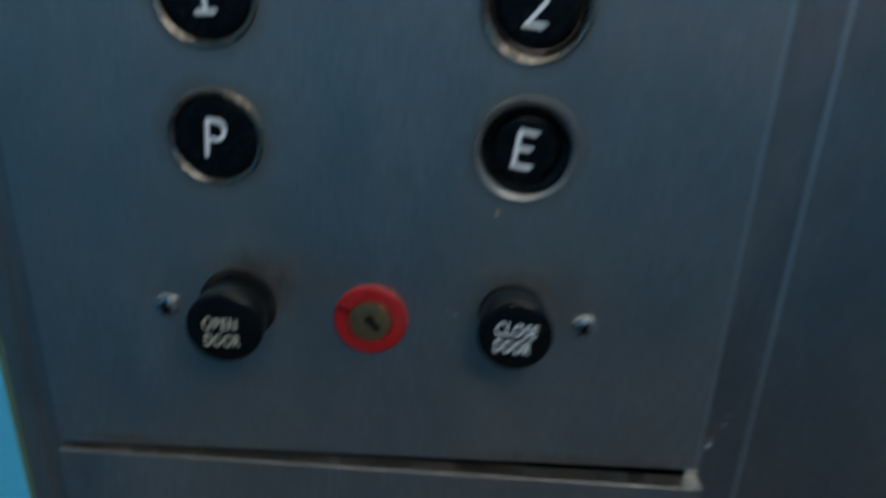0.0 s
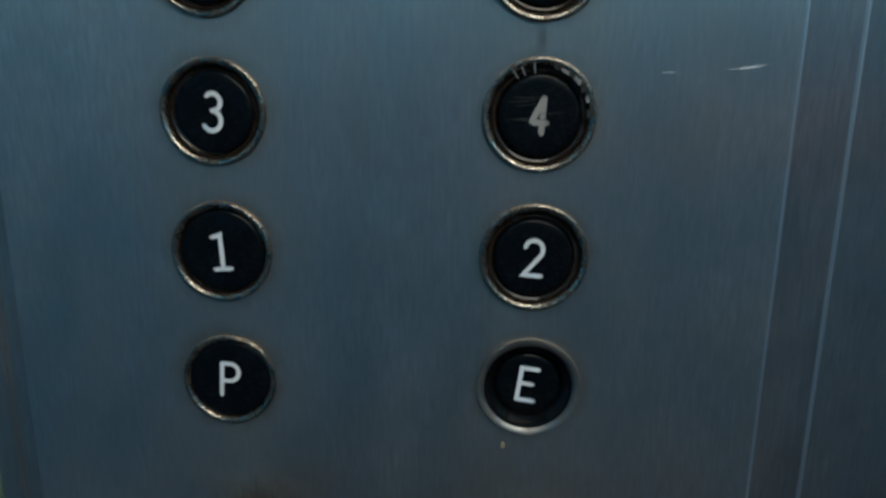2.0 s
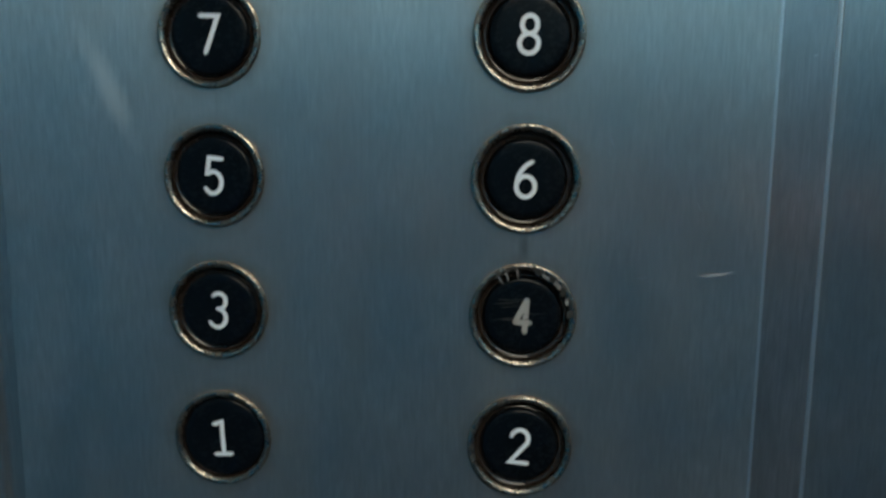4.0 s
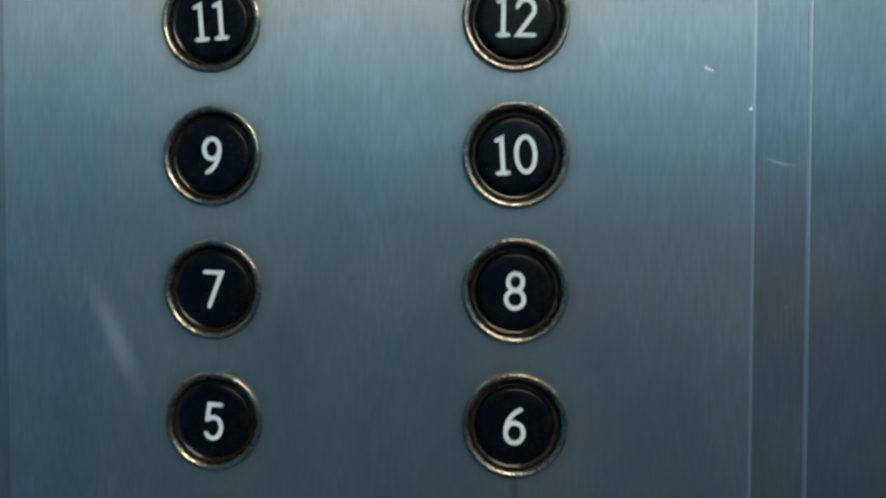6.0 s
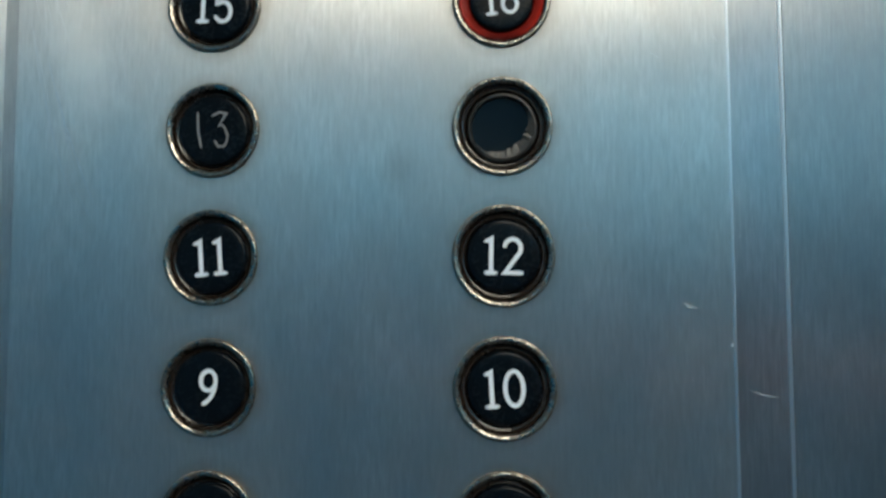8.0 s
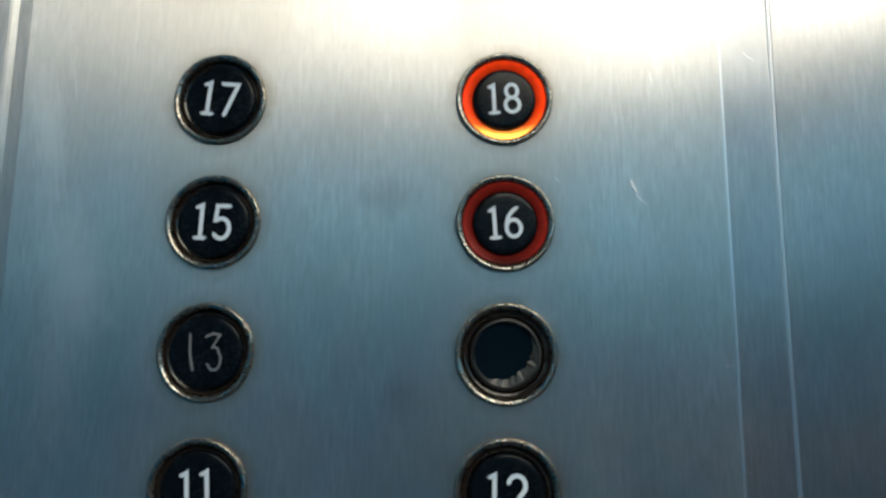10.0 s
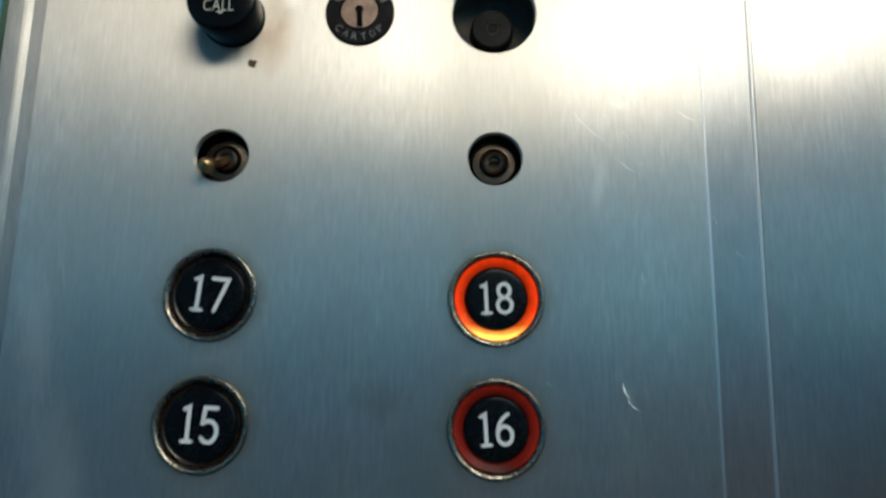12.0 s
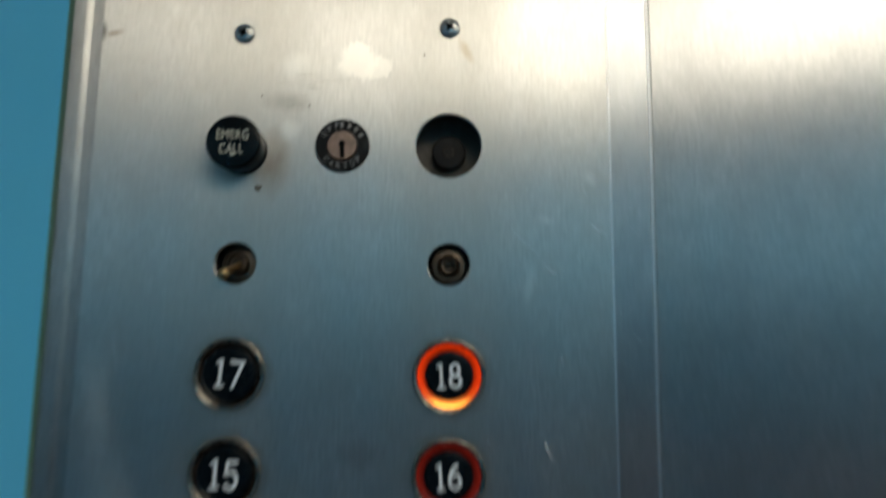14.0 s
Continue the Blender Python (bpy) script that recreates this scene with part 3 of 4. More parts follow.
for v in bm.verts:
    if v.co.z < 1.7:
        v.co.z += 0.0042 * (v.co.x + 0.12) / 0.25
part("upper_plate", mesh_of("upper_plate", bm, STEEL), panel, "upper steel cover above a dark seam")
bm = box(bmesh.new(), -0.125, 0.130, 0.040, 0.044, 0.60, 2.10)
part("back_box", mesh_of("back_box", bm, VOID), panel, "dark box behind the plate")


def screw_mesh(r):
    bm = lathe([(r * 1.02, 0.0004), (r, -0.0006), (r * 0.88, -0.0015), (r * 0.6, -0.0021), (r * 0.30, -0.0023), (r * 0.22, -0.0012), (0, -0.0010)], 32)
    return mesh_of("screw", bm, CHROME, 30)


# a black cross laid on the head paints the shade of its recess
def cross_mesh(r):
    bm = bmesh.new()
    box(bm, -r, r, -0.00245, -0.0018, -r * 0.28, r * 0.28)
    box(bm, -r * 0.28, r * 0.28, -0.00248, -0.0018, -r, r)
    return mesh_of("recess", bm, VOID)


big, small, cross = screw_mesh(0.0050), screw_mesh(0.0044), cross_mesh(0.0023)
for x, z, me, turn in ((-0.0509, 1.6106, big, 20), (0.0493, 1.6139, big, 35), (-0.0725, 0.9893, small, 10), (0.0756, 0.9880, small, 25)):
    s = part("screw", me, panel, "shiny domed cross-head screw", pose(x, 0, z, 0, turn, 0))
    part("recess", cross, s)

def sliver(bm, x, z, length, angle, width, bend=0.0, y=-0.00012):
    """A thin scratch, pointed at both ends."""
    n = 7
    left, right = [], []
    for k in range(n):
        s = k / (n - 1)
        a = angle + bend * (s - 0.5)
        w = width * math.sin(math.pi * min(0.97, max(0.03, s))) * 0.5
        px, pz = x + length * s * math.cos(a), z + length * s * math.sin(a)
        left.append(bm.verts.new((px - w * math.sin(a), y, pz + w * math.cos(a))))
        right.append(bm.verts.new((px + w * math.sin(a), y, pz - w * math.cos(a))))
    for k in range(n - 1):
        bm.faces.new((left[k], left[k + 1], right[k + 1], right[k]))


# ---- floor buttons ----
rim = [(0.0150, 0.0100), (0.0150, 0.0006), (0.0168, 0.0003), (0.0171, -0.0003), (0.01708, -0.0008), (0.0168, -0.0012), (0.0164, -0.0014), (0.0159, -0.0013), (0.0154, -0.0011), (0.0150, -0.0007), (0.0147, 0.0001), (0.0145, 0.0010), (0.0143, 0.0070)]
bezels = [mesh_of("bezel", lathe(rim, 72, 0.00007, k), BEZEL, 60) for k in range(4)]
grey_bezel = mesh_of("bezel", lathe([(0.0150, 0.0100), (0.0150, 0.0006), (0.0168, 0.0002), (0.0170, -0.0008), (0.0167, -0.0014), (0.0158, -0.0014), (0.0144, -0.0006), (0.0140, 0.0004), (0.0136, 0.0022), (0.0135, 0.0080)], 72), BEZEL_GREY, 50)
ring = [(0.0146, 0.0070), (0.0147, -0.0002), (0.0144, 0.0004), (0.0140, 0.0009), (0.0136, 0.0012), (0.0132, 0.0013), (0.0129, 0.0011), (0.0127, 0.0014), (0.0125, 0.0030), (0.0125, 0.0080)]
lamp_profile = [(0.0146, 0.0070), (0.0146, 0.0004), (0.0143, -0.0001), (0.0137, 0.0001), (0.0116, 0.0012), (0.0112, 0.0022), (0.0111, 0.0080)]
collar_mesh = {m.name: mesh_of("collar", lathe(p, 64), m, 40) for m, p in ((COLLAR, ring), (LIT, lamp_profile), (DIM, lamp_profile))}
dome = [(0.0126, 0.0080), (0.0126, 0.0010), (0.0124, 0.0004), (0.0120, -0.0001), (0.0114, -0.0003), (0.0100, -0.0004), (0.0060, -0.0005), (0, -0.0005)]
cap_mesh = mesh_of("cap", lathe(dome, 56), BLACK, 40)
big_cap = mesh_of("cap", lathe([(r * 1.10, y) for r, y in dome], 56), BLACK, 40)
deep_cap = mesh_of("cap", lathe([(r * 0.86, y + 0.0026) for r, y in dome], 56), BLACK, 40)
sleeve = mesh_of("collar", lathe([(0.0141, -0.0006), (0.0138, 0.0002), (0.0130, 0.0009), (0.0120, 0.0019), (0.0112, 0.0030), (0.0108, 0.0040)], 64), KNOB, 60)

# number, lean in degrees, squeeze, state of the ring, scale of the whole button
FLOORS = [("P", 4, 0.95, "", 0.91), ("E", 8, 1.0, "", 1.0), ("1", -3, 1.0, "", 0.95), ("2", 4, 0.93, "", 1.0), ("3", 5, 0.93, "", 0.955), ("4", 3, 0.80, "", 1.0),
          ("5", 4, 0.90, "", 0.95), ("6", 2, 0.95, "", 1.0), ("7", 2, 0.95, "", 0.95), ("8", 2, 0.95, "", 1.0), ("9", 1, 0.84, "", 0.95), ("10", -3, 0.95, "", 1.0),
          ("11", -4, 1.0, "", 0.95), ("12", 1, 0.90, "", 1.0), ("13", -3, 0.64, "", 0.95), ("", 0, 1, "", 0.98), ("15", 2, 0.92, "", 0.95), ("16", -4, 0.90, "dim", 0.97),
          ("17", 5, 0.92, "", 0.95), ("18", -3, 0.90, "lit", 0.97)]
rnd = random.Random(5)
for i, (body, lean, squeeze, lamp, size) in enumerate(FLOORS):
    x, z = (-COL if i % 2 == 0 else COL), FIRST + ROW * (i // 2)
    state = {"lit": "glowing orange-red ring", "dim": "dull red ring"}.get(lamp, "dark ring")
    words = f"round black lift button with white {body} and {state}"
    if body == "13":
        words = "round black lift button with a faint hand-scratched 13"
    if body == "4":
        words = "chipped round black lift button with a worn 4"
    if body == "E":
        words = "black lift button with white E in a wide grey bezel"
    if not body:
        words = "blank black lift button with a broken face"
    b = thing("lift_button", (x, 0, z), words, "push button", "floor buttons on the control panel")
    size *= 1.015
    fit = Matrix.Diagonal((size, 1, size, 1))
    part("bezel", grey_bezel if body == "E" else bezels[i % 4], b, "tarnished brassy metal bezel" if body != "E" else "dull grey metal bezel", pose(0, 0, 0, 0, rnd.uniform(-180, 180), 0) @ fit)
    part("collar", sleeve if body == "E" else collar_mesh[{"lit": LIT, "dim": DIM}.get(lamp, COLLAR).name], b, {"lit": "translucent ring lit orange from below", "dim": "dull red translucent ring"}.get(lamp, ""), fit)
    if not body:
        bm = lathe([(0.0122, 0.0080), (0.0121, 0.0022), (0.0117, 0.0014), (0.0110, 0.0012), (0.0106, 0.0015), (0.0104, 0.0034)], 64)
        c = part("cap", mesh_of("cap", bm, SHELL, 40), b, "broken smoked plastic rim")
        part("cavity", mesh_of("cavity", lathe([(0.0106, 0.0030), (0.0060, 0.0033), (0, 0.0034)], 40), SMOKED, 40), c, "dark hollow behind the broken face")
        # jagged remains of the face, widest low down and to one side
        jag = random.Random(3)
        bm = bmesh.new()
        outer, inner = [], []
        for k in range(29):
            a = radians(-150 + 7.2 * k)
            width = 0.0034 * max(0.06, math.sin(math.pi * (k + 0.5) / 29.0) ** 1.5) * jag.uniform(0.55, 1.15)
            outer.append(bm.verts.new((0.0107 * math.cos(a), 0.0013, 0.0107 * math.sin(a))))
            inner.append(bm.verts.new(((0.0105 - width) * math.cos(a), 0.0020 + jag.uniform(-0.0003, 0.0003), (0.0105 - width) * math.sin(a))))
        for k in range(28):
            bm.faces.new((outer[k], outer[k + 1], inner[k + 1], inner[k]))
        part("shard", mesh_of("shard", bm, SHARD), c, "jagged grey plastic shard")
        continue
    small = Matrix.Diagonal((0.885, 1, 0.885, 1)) if lamp else Matrix.Identity(4)
    c = part("cap", big_cap if body in "P1" and len(body) == 1 else deep_cap if body == "E" else cap_mesh, b, "", small)
    face_y = 0.0020 if body == "E" else -0.0006
    if body == "13":
        me = engraved("iz", 0.0128, GHOST, 0.0008, 0.72, 0.00025)
    else:
        me = engraved(body, 0.0122 if body == "4" else 0.0128, FADED if body == "4" else WHITE, 0.0018 if body == "4" else 0.00150, squeeze)
    part("numeral", me, c, "", pose(0, face_y, 0, 0, lean, 0))
    if body == "4":
        for k in range(7):
            a = radians(8 + 11 * k + rnd.uniform(-4, 4))
            r0, r1, da = 0.0140 + rnd.uniform(0, 0.0005), 0.0154 + rnd.uniform(0, 0.0010), radians(rnd.uniform(4, 8))
            bm = bmesh.new()
            bm.faces.new([bm.verts.new((r * math.cos(q), -0.0014 + 0.0002 * rnd.random(), r * math.sin(q))) for r, q in ((r0, a - da), (r1, a - da * 0.6), (r1, a + da), (r0, a + da * 0.5))])
            part("chip", mesh_of("chip", bm, GHOST if k % 2 else SHARD), b, "bare metal chip on the rim")
        bm = bmesh.new()
        for k in range(9):
            w = rnd.uniform(0.006, 0.015)
            sliver(bm, rnd.uniform(-0.0085, 0.0) - 0.2 * w, 0.0028 + rnd.uniform(-0.0045, 0.003), w * 0.8, radians(rnd.uniform(-6, 6)), rnd.uniform(0.0002, 0.0005), 0.1, -0.0006)
        part("scoring", mesh_of("scoring", bm, SHARD), c, "grey scratches across the worn cap")
        for a in (98, 112, 122):
            q = radians(a)
            bm = bmesh.new()
            bm.faces.new([bm.verts.new((r * math.cos(q + d), -0.0009, r * math.sin(q + d))) for r, d in ((0.0124, -0.01), (0.0158, -0.02), (0.0158, 0.02), (0.0126, 0.008))])
            part("chip", mesh_of("chip", bm, GHOST), b, "scored mark across the rim")

# ---- knobs ----


def knob(name, at, words, lines, reach, lean, label, tilt=(0, 0), foot=0.0114):
    k = thing(name, pose(at[0], 0, at[1], tilt[0], lean, tilt[1]), label, "push button")
    part("collar", mesh_of("collar", lathe([(foot + 0.0006, 0.0005), (foot + 0.0006, -0.0012), (foot, -0.0022), (0.0110, -0.0024), (0.0108, -0.004)], 48), BAKELITE, 40), k, "worn dark collar")
    c = part("cap", mesh_of("cap", lathe([(0.0116, 0.0), (0.0118, -reach * 0.30), (0.0123, -reach * 0.55), (0.0127, -reach + 0.0020), (0.0126, -reach + 0.0012), (0.0123, -reach + 0.0005), (0.0118, -reach + 0.0001), (0.0114, -reach), (0, -reach)], 56), KNOB, 50), k, "black plastic mushroom cap")
    for body, w, h, dx, dz in lines:
        part("lettering", letters(body, w, h, words, 0.0 if words is CREAM else 0.009, gap=1.08), c, "", pose(dx, -reach - 0.00012, dz))
    return k


knob("open_door_button", (-0.0470, 0.9908), CREAM, [("OPEN", 0.0110, 0.0043, -0.0012, 0.0018), ("DOOR", 0.0114, 0.0043, -0.0004, -0.0042)], 0.0190, 3, "black protruding knob lettered OPEN DOOR", (0, 3), 0.0130)
knob("close_door_button", (0.0499, 0.9913), WHITE, [("CLOSE", 0.0138, 0.0048, 0.0, 0.0026), ("DOOR", 0.0122, 0.0050, -0.0004, -0.0036)], 0.0165, 5, "black protruding knob lettered CLOSE DOOR")
emergency = knob("emergency_call_button", (-0.0492, 1.5518), CREAM, [("EMERG", 0.0146, 0.0046, 0.0, 0.0032), ("CALL", 0.0108, 0.0046, -0.0004, -0.0034)], 0.0150, 0, "black protruding knob lettered EMERG CALL")
bm = bmesh.new()
bm.faces.new([bm.verts.new((x, -0.01525, z)) for x, z in ((-0.0012, -0.0062), (-0.0002, -0.0056), (0.0004, -0.0060), (0.0011, -0.0050), (0.0014, -0.0064), (0.0005, -0.0069), (-0.0005, -0.0063))])
part("chip", mesh_of("chip", bm, CREAM), emergency, "pale chip below the lettering")

# ---- key switches ----


# black shape laid on the barrel; the hole's shade is in its colour
def keyhole(width, height, y, material=VOID):
    bm = lathe([(width * 0.62, y), (0, y)], 20)
    for v in bm.verts:
        v.co.z += height * 0.28
    box(bm, -width * 0.42, width * 0.42, y - 0.00005, y + 0.0004, -height * 0.5, height * 0.3)
    return mesh_of("keyhole", bm, material)


red = thing("fire_key_switch", (0.0, 0, 0.9874), "red ringed brass key switch with a worn slot", "key switch")
part("ring", mesh_of("ring", lathe([(0.0112, 0.003), (0.0131, 0.0006), (0.0132, -0.0010), (0.0126, -0.0020), (0.0112, -0.0024), (0.0082, -0.0022), (0.0078, -0.0016), (0.0078, 0.004)], 56), RED, 40), red, "red enamelled ring")
barrel = part("barrel", mesh_of("barrel", lathe([(0.0077, 0.004), (0.0077, -0.0022), (0.0072, -0.0030), (0.0058, -0.0032), (0, -0.0031)], 48), BRASS, 35), red, "worn brass lock barrel")
part("keyhole", keyhole(0.0024, 0.0066, -0.0033), barrel, "", pose(0.0010, 0, -0.0002, 0, -38, 0))
# black bar laid on the ring, painting the shade of a notch
bm = box(bmesh.new(), -0.0125, -0.0078, -0.00252, -0.0018, -0.0007, 0.0007, 0.0001)
part("notch", mesh_of("notch", bm, VOID), red, "dark index notch", pose(0, 0, 0, 0, 24, 0))

key = thing("car_top_key_switch", (KEY_AT[0], 0, KEY_AT[1]), "black ringed bronze key switch lettered CAR TOP", "key switch")
ring = part("ring", mesh_of("ring", lathe([(0.0124, 0.004), (0.0130, 0.0006), (0.0130, -0.0007), (0.0126, -0.0012), (0.0076, -0.0012), (0.0073, -0.0006), (0.0073, 0.004)], 56), BAKELITE, 40), key, "black plastic ring")
barrel = part("barrel", mesh_of("barrel", lathe([(0.0072, 0.004), (0.0072, -0.0010), (0.0068, -0.0016), (0, -0.0016)], 48), BRONZE, 35), key, "worn bronze lock barrel")
part("keyhole", keyhole(0.0026, 0.0092, -0.0017), barrel, "", pose(0, 0, -0.0018, 0, -3, 0))
for body, start, step, flip in (("OFF", 148, -22, 1), ("CARTOP", 222, 19.5, -1)):
    for k, ch in enumerate(body):
        a = radians(start + step * k)
        me = letters(ch, 0.0021, 0.0028, GHOST, 0.0)
        part("lettering", me, ring, "", pose(0.0101 * math.cos(a), -0.00135, 0.0101 * math.sin(a), 0, (90 - math.degrees(a)) if flip > 0 else (-90 - math.degrees(a)), 0))
for k in range(4):
    a = radians(92 - 21 * k)
    bm = box(bmesh.new(), -0.0007, 0.0007, -0.0014, -0.0011, -0.0013, 0.0013)
    part("worn_mark", mesh_of("worn_mark", bm, GHOST), ring, "", pose(0.0101 * math.cos(a), 0, 0.0101 * math.sin(a), 0, 90 - math.degrees(a), 0))

socket = thing("recessed_socket", (SOCKET_AT[0], 0, SOCKET_AT[1]), "deep dusty black socket behind a round cut-out", "socket")
cup = part("cup", mesh_of("cup", lathe([(0.0180, 0.0030), (0.0180, 0.0150), (0.0172, 0.0165), (0.0080, 0.0168), (0, 0.0168)], 48), GRIT, 40), socket, "dusty dark cup")
stem = part("stem", mesh_of("stem", lathe([(0.0086, 0.0166), (0.0084, 0.0120), (0.0076, 0.0112), (0.0030, 0.0110), (0.0024, 0.0118), (0, 0.0120)], 40), BAKELITE, 35), socket, "black switch stem without its knob")
part("bore", mesh_of("bore", lathe([(0.0023, 0.0108), (0.0026, 0.0109), (0.0026, 0.0112)], 24), GRIT, 40), stem)

for x, lever in ((-0.0499, True), (0.0495, False)):
    sw = thing("toggle_switch", (x, 0, SMALL_Z), "recessed bronze toggle switch with a " + ("bent brass lever" if lever else "snapped-off lever"), "switch", "toggle switches")
    part("cup", mesh_of("cup", lathe([(0.0125, 0.0030), (0.0122, 0.0120), (0.0110, 0.0130), (0, 0.0130)], 40), BAKELITE, 40), sw, "dark recess")
    nut = part("nut", mesh_of("nut", lathe([(0.0088, 0.0128), (0.0086, 0.0075), (0.0078, 0.0062), (0.0056, 0.0058), (0.0050, 0.0070), (0.0046, 0.0078), (0, 0.0082)], 40), COPPER, 35), sw, "ring nut of tarnished bronze")
    part("bushing", mesh_of("bushing", lathe([(0.0046, 0.0080), (0.0042, 0.0048), (0.0034, 0.0042), (0.0026, 0.0046), (0.0022, 0.0060), (0, 0.0064)], 32), COPPER, 35), nut)
    if lever:
        bm = lathe([(0.0014, 0.0), (0.0015, -0.0060), (0.0020, -0.0105), (0.0027, -0.0130), (0.0028, -0.0142), (0.0024, -0.0153), (0.0014, -0.0159), (0, -0.0161)], 28)
        part("lever", mesh_of("lever", bm, BRASS, 40), sw, "polished brass lever pointing down and aside", pose(0, 0.0062, 0, 24, 0, -14))
    else:
        bm = box(bmesh.new(), -0.0020, 0.0020, 0.0040, 0.0052, -0.0006, 0.0006, 0.0002)
        part("stub", mesh_of("stub", bm, VOID), sw, "dark broken stub")

# ---- wear on the plate ----
rnd = random.Random(11)


def scuffs(name, x0, x1, z0, z1, count, angle, spread, length, width, label, y=-0.00012, material=SCRATCH):
    bm = bmesh.new()
    for _ in range(count):
        px, pz = rnd.uniform(x0, x1), rnd.uniform(z0, z1)
        if any(math.hypot(px - hx, pz - hz) < 0.0205 + length for hx, hz, _ in holes):
            continue
        sliver(bm, px, pz, length * rnd.uniform(0.35, 1.1), radians(angle + rnd.gauss(0, spread)), width * rnd.uniform(0.4, 1.2), radians(rnd.uniform(-5, 5)), y)
    return tagged(part(name, mesh_of(name, bm, material), face, label), kind="stuff")


scuffs("wear_patch", -0.116, -0.080, 1.360, 1.402, 46, -74, 3, 0.048, 0.00017, "long pale scratches fanning down the steel")
scuffs("wear_patch", -0.119, -0.100, 1.40, 1.47, 40, -79, 3, 0.036, 0.00013, "pale scratches near the plate edge")
scuffs("wear_patch", 0.070, 0.122, 1.30, 1.47, 16, -65, 28, 0.005, 0.00013, "short scattered scratches on the steel")
scuffs("wear_patch", 0.080, 0.122, 1.48, 1.55, 7, -58, 12, 0.008, 0.00016, "short scattered scratches on the steel")
scuffs("wear_patch", 0.02, 0.12, 1.10, 1.28, 9, -75, 25, 0.004, 0.00014, "short scattered scratches on the steel")
scuffs("wear_patch", -0.036, 0.002, 1.570, 1.592, 24, -4, 7, 0.012, 0.00020, "dark horizontal scuffs round the upper switches", material=SCUFF)
scuffs("wear_patch", 0.128, 0.138, 1.46, 1.58, 5, -50, 20, 0.005, 0.00018, "short bright scratches on the trim", y=0.0040)
scuffs("wear_patch", -0.10, 0.12, 0.94, 1.40, 60, -50, 60, 0.0013, 0.0003, "tiny nicks in the steel", material=RUB)
GOUGES = [
    (0.0932, 1.4190, 0.0065, -80, 0.0007, 0.5, SCRATCH), (0.0942, 1.4135, 0.0065, -52, 0.0005, 0.3, SCRATCH), (0.1160, 1.5170, 0.0080, -40, 0.0007, 0.3, SCRATCH),
    (0.0940, 1.4980, 0.0085, -45, 0.0006, 0.3, SCRATCH), (0.0770, 1.5170, 0.0213, -49, 0.0003, 0.2, SCRATCH), (0.1150, 1.5420, 0.0064, -51, 0.0009, 0.8, RUB),
    (0.0900, 1.5230, 0.0086, -36, 0.0005, 1.0, RUB), (0.1010, 1.4570, 0.0045, -88, 0.0004, 0.2, SCRATCH), (0.1130, 1.5620, 0.0082, -76, 0.0004, 0.4, RUB),
    (0.0860, 1.4640, 0.0114, -75, 0.00016, 0.1, RUB), (0.0900, 1.4390, 0.0070, 33, 0.00014, 0.3, RUB), (0.0985, 1.4445, 0.0075, 35, 0.00016, 0.3, RUB),
    (0.0940, 1.4330, 0.0032, -68, 0.0004, 0.2, RUB), (0.0670, 1.4190, 0.0030, -50, 0.0004, 0.2, SCRATCH), (0.0930, 1.4180, 0.0024, -90, 0.0003, 0.1, RUB),
    (0.1090, 1.2990, 0.0050, -35, 0.0007, 0.4, RUB), (0.0760, 1.1960, 0.0041, -76, 0.0004, 0.2, RUB), (-0.1000, 1.3420, 0.0200, -63, 0.0003, 0.1, RUB),
    (-0.1120, 1.3940, 0.0690, -74, 0.0006, 0.10, RUB), (-0.1060, 1.3760, 0.0360, -79, 0.0004, 0.1, RUB), (-0.1150, 1.3940, 0.0690, -78, 0.0004, 0.1, RUB),
    (0.0760, 1.4000, 0.0139, -69, 0.0002, 0.1, RUB), (0.0730, 1.3870, 0.0430, 13, 0.00014, 0.1, RUB), (0.0860, 1.3880, 0.0122, -55, 0.0002, 0.2, RUB), (0.1205, 1.3560, 0.0034, -18, 0.0006, 0.3, RUB),
    (0.1050, 1.1522, 0.0115, 5, 0.0008, 0.1, RUB), (0.0850, 1.1512, 0.0050, 0, 0.0005, 0.1, RUB), (0.0270, 0.9930, 0.0022, -63, 0.0007, 0.1, SCRATCH), (0.1020, 0.9660, 0.0140, -30, 0.0003, 0.2, RUB),
]
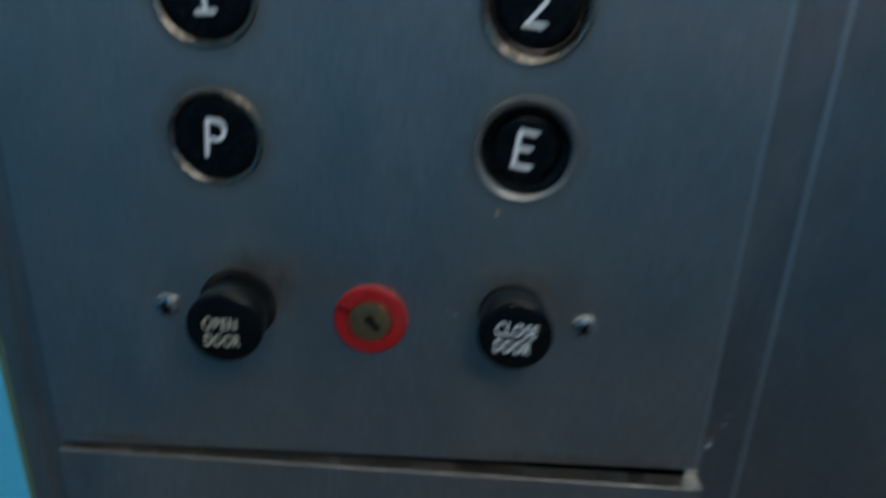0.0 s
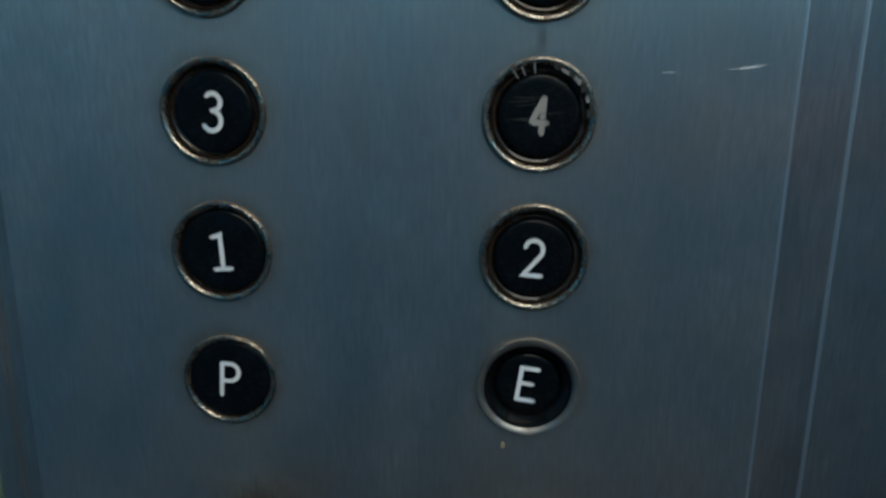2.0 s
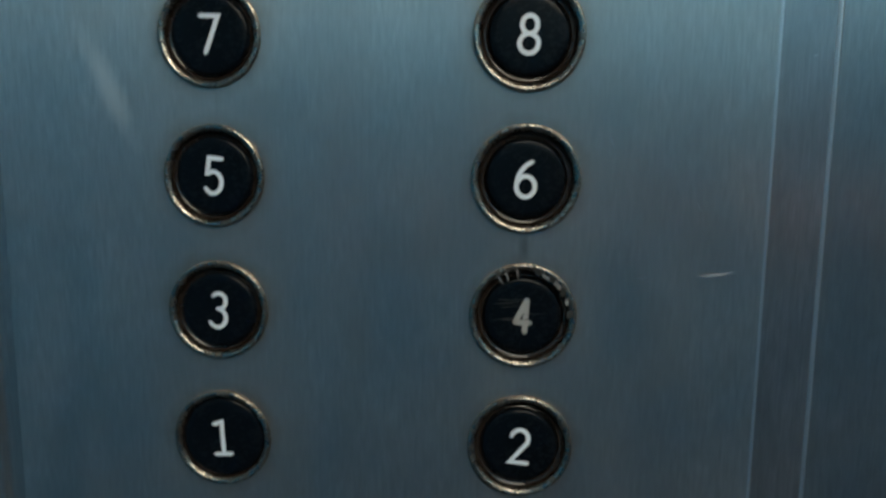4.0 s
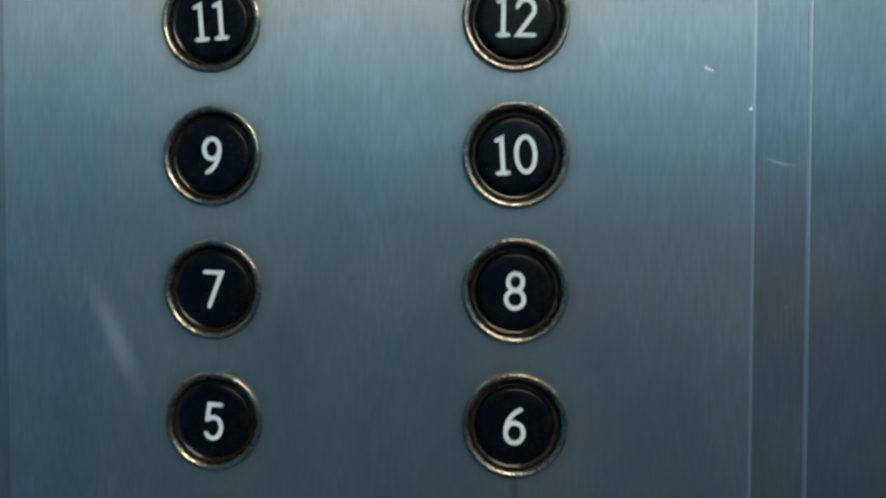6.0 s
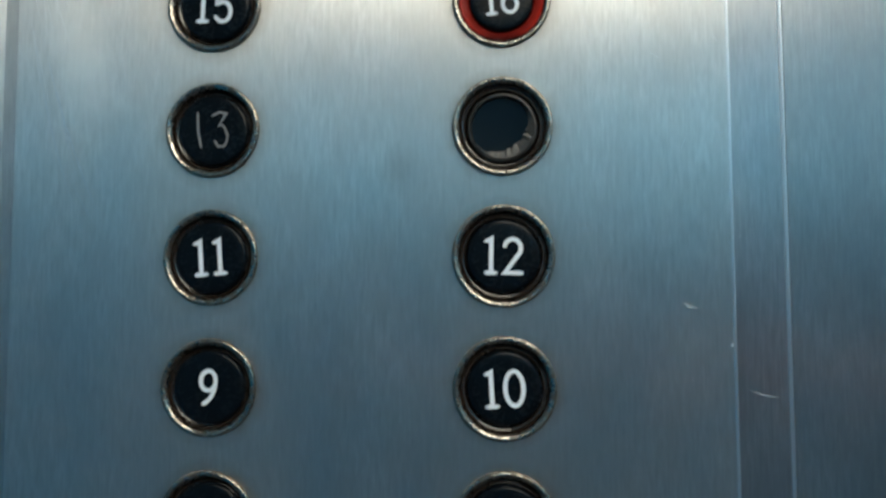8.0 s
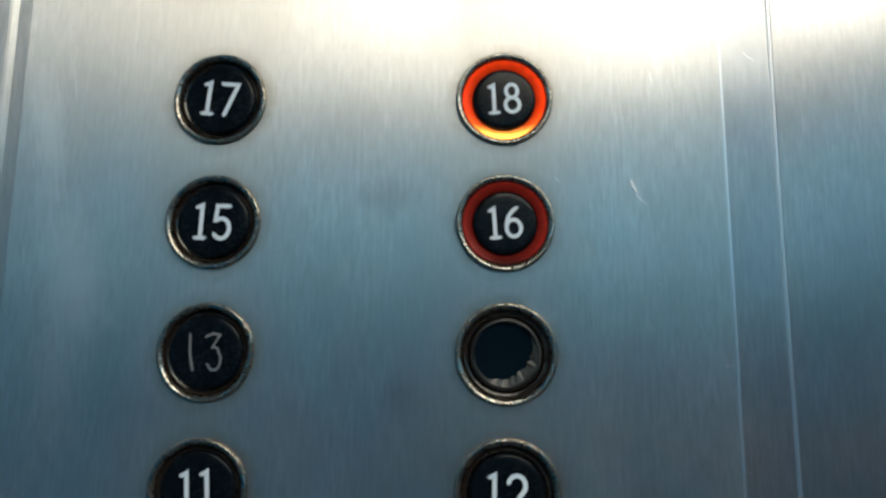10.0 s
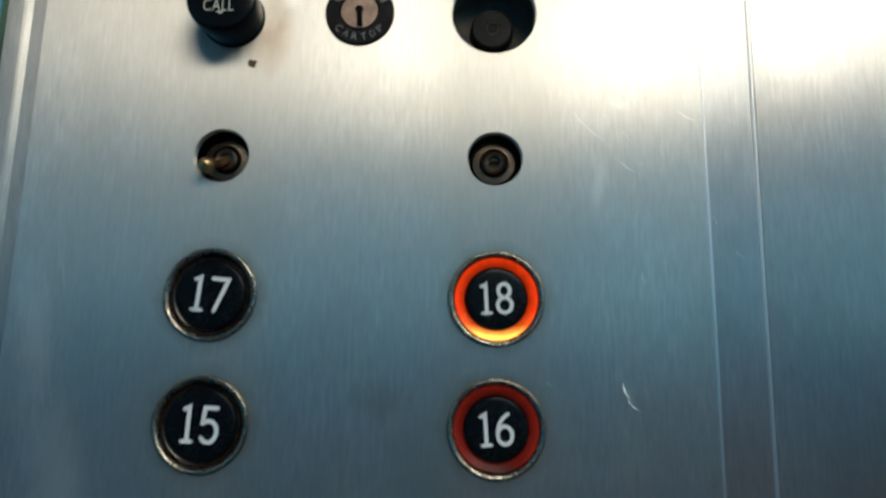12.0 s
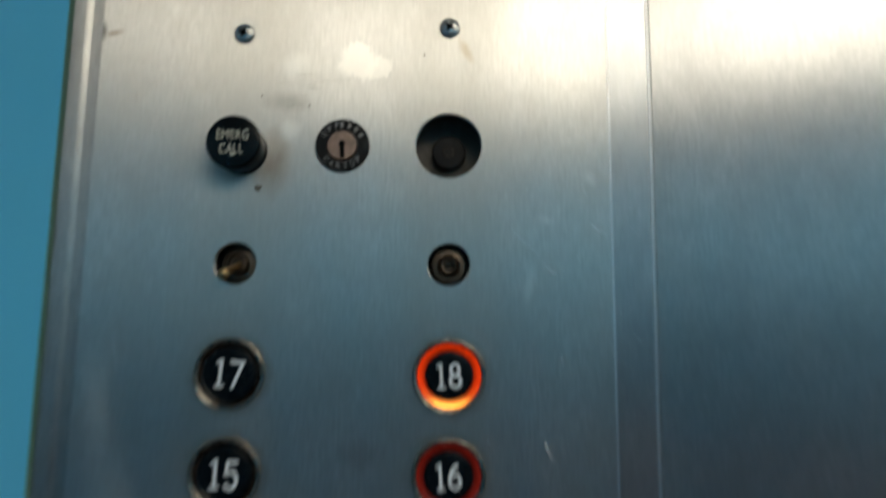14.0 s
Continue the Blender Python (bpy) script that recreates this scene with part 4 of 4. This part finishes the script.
for x, z, length, angle, width, bend, material in GOUGES:
    bm = bmesh.new()
    sliver(bm, x, z, length, radians(angle), width, bend)
    part("gouge", mesh_of("gouge", bm, material), face, "bright gouge in the steel" if material is SCRATCH else "dull pale gouge in the steel")


def blotch(x, z, w, h, seed, y, name, material, label, parent):
    r = random.Random(seed)
    amp = [(r.uniform(0.03, 0.14), r.uniform(0, 6.3), k) for k in (2, 3, 4, 6, 9)]
    bm = bmesh.new()
    rim = []
    for i in range(48):
        a = 2 * math.pi * i / 48
        k = 1 + sum(c * math.sin(n * a + p) for c, p, n in amp)
        rim.append(bm.verts.new((x + w * k * math.cos(a), y, z + h * k * math.sin(a))))
    bm.faces.new(rim)
    return part(name, mesh_of(name, bm, material), parent, label)


blotch(-0.0410, 1.5335, 0.0018, 0.0014, 5, -0.00015, "stain", GRIME, "small brown spot", face)
for x, z, length, angle, y in ((0.1290, 0.9420, 0.0060, -51, 0.0043), (0.1330, 0.9520, 0.0055, -22, 0.0043), (0.1310, 1.2700, 0.0105, -22, 0.0042), (0.1290, 1.3210, 0.0012, 0, 0.0042), (0.1375, 1.2210, 0.0016, 0, 0.0042), (0.0790, 0.9180, 0.0072, -34, -0.0024), (-0.0810, 0.9140, 0.0036, -56, -0.0024), (0.0300, 0.9150, 0.0040, -40, -0.0024)):
    bm = bmesh.new()
    sliver(bm, x, z, length, radians(angle), 0.0008 if z < 1.0 else 0.0005, 0.3, y)
    part("gouge", mesh_of("gouge", bm, RUB), face, "dull pale gouge in the steel")
for x, z in ((0.1300, 0.9370), (0.1345, 0.9470)):
    blotch(x, z, 0.0007, 0.0010, int(x * 1e4), 0.0037, "fleck", SCRATCH, "", face)
blotch(0.0423, 1.0288, 0.0008, 0.0012, 6, -0.00015, "stain", TAN, "small tan fleck", face)
for x, z, r in ((0.0300, 0.9905, 0.0006), (0.0640, 0.9915, 0.0004), (0.1245, 1.2850, 0.0006), (0.0370, 1.6000, 0.0005), (-0.0180, 1.574, 0.0005), (-0.0410, 1.5790, 0.0005)):
    blotch(x, z, r, r * 1.2, int(r * 1e5) + 3, -0.00015, "fleck", SCRATCH if z < 1.5 else GRIME, "", face)
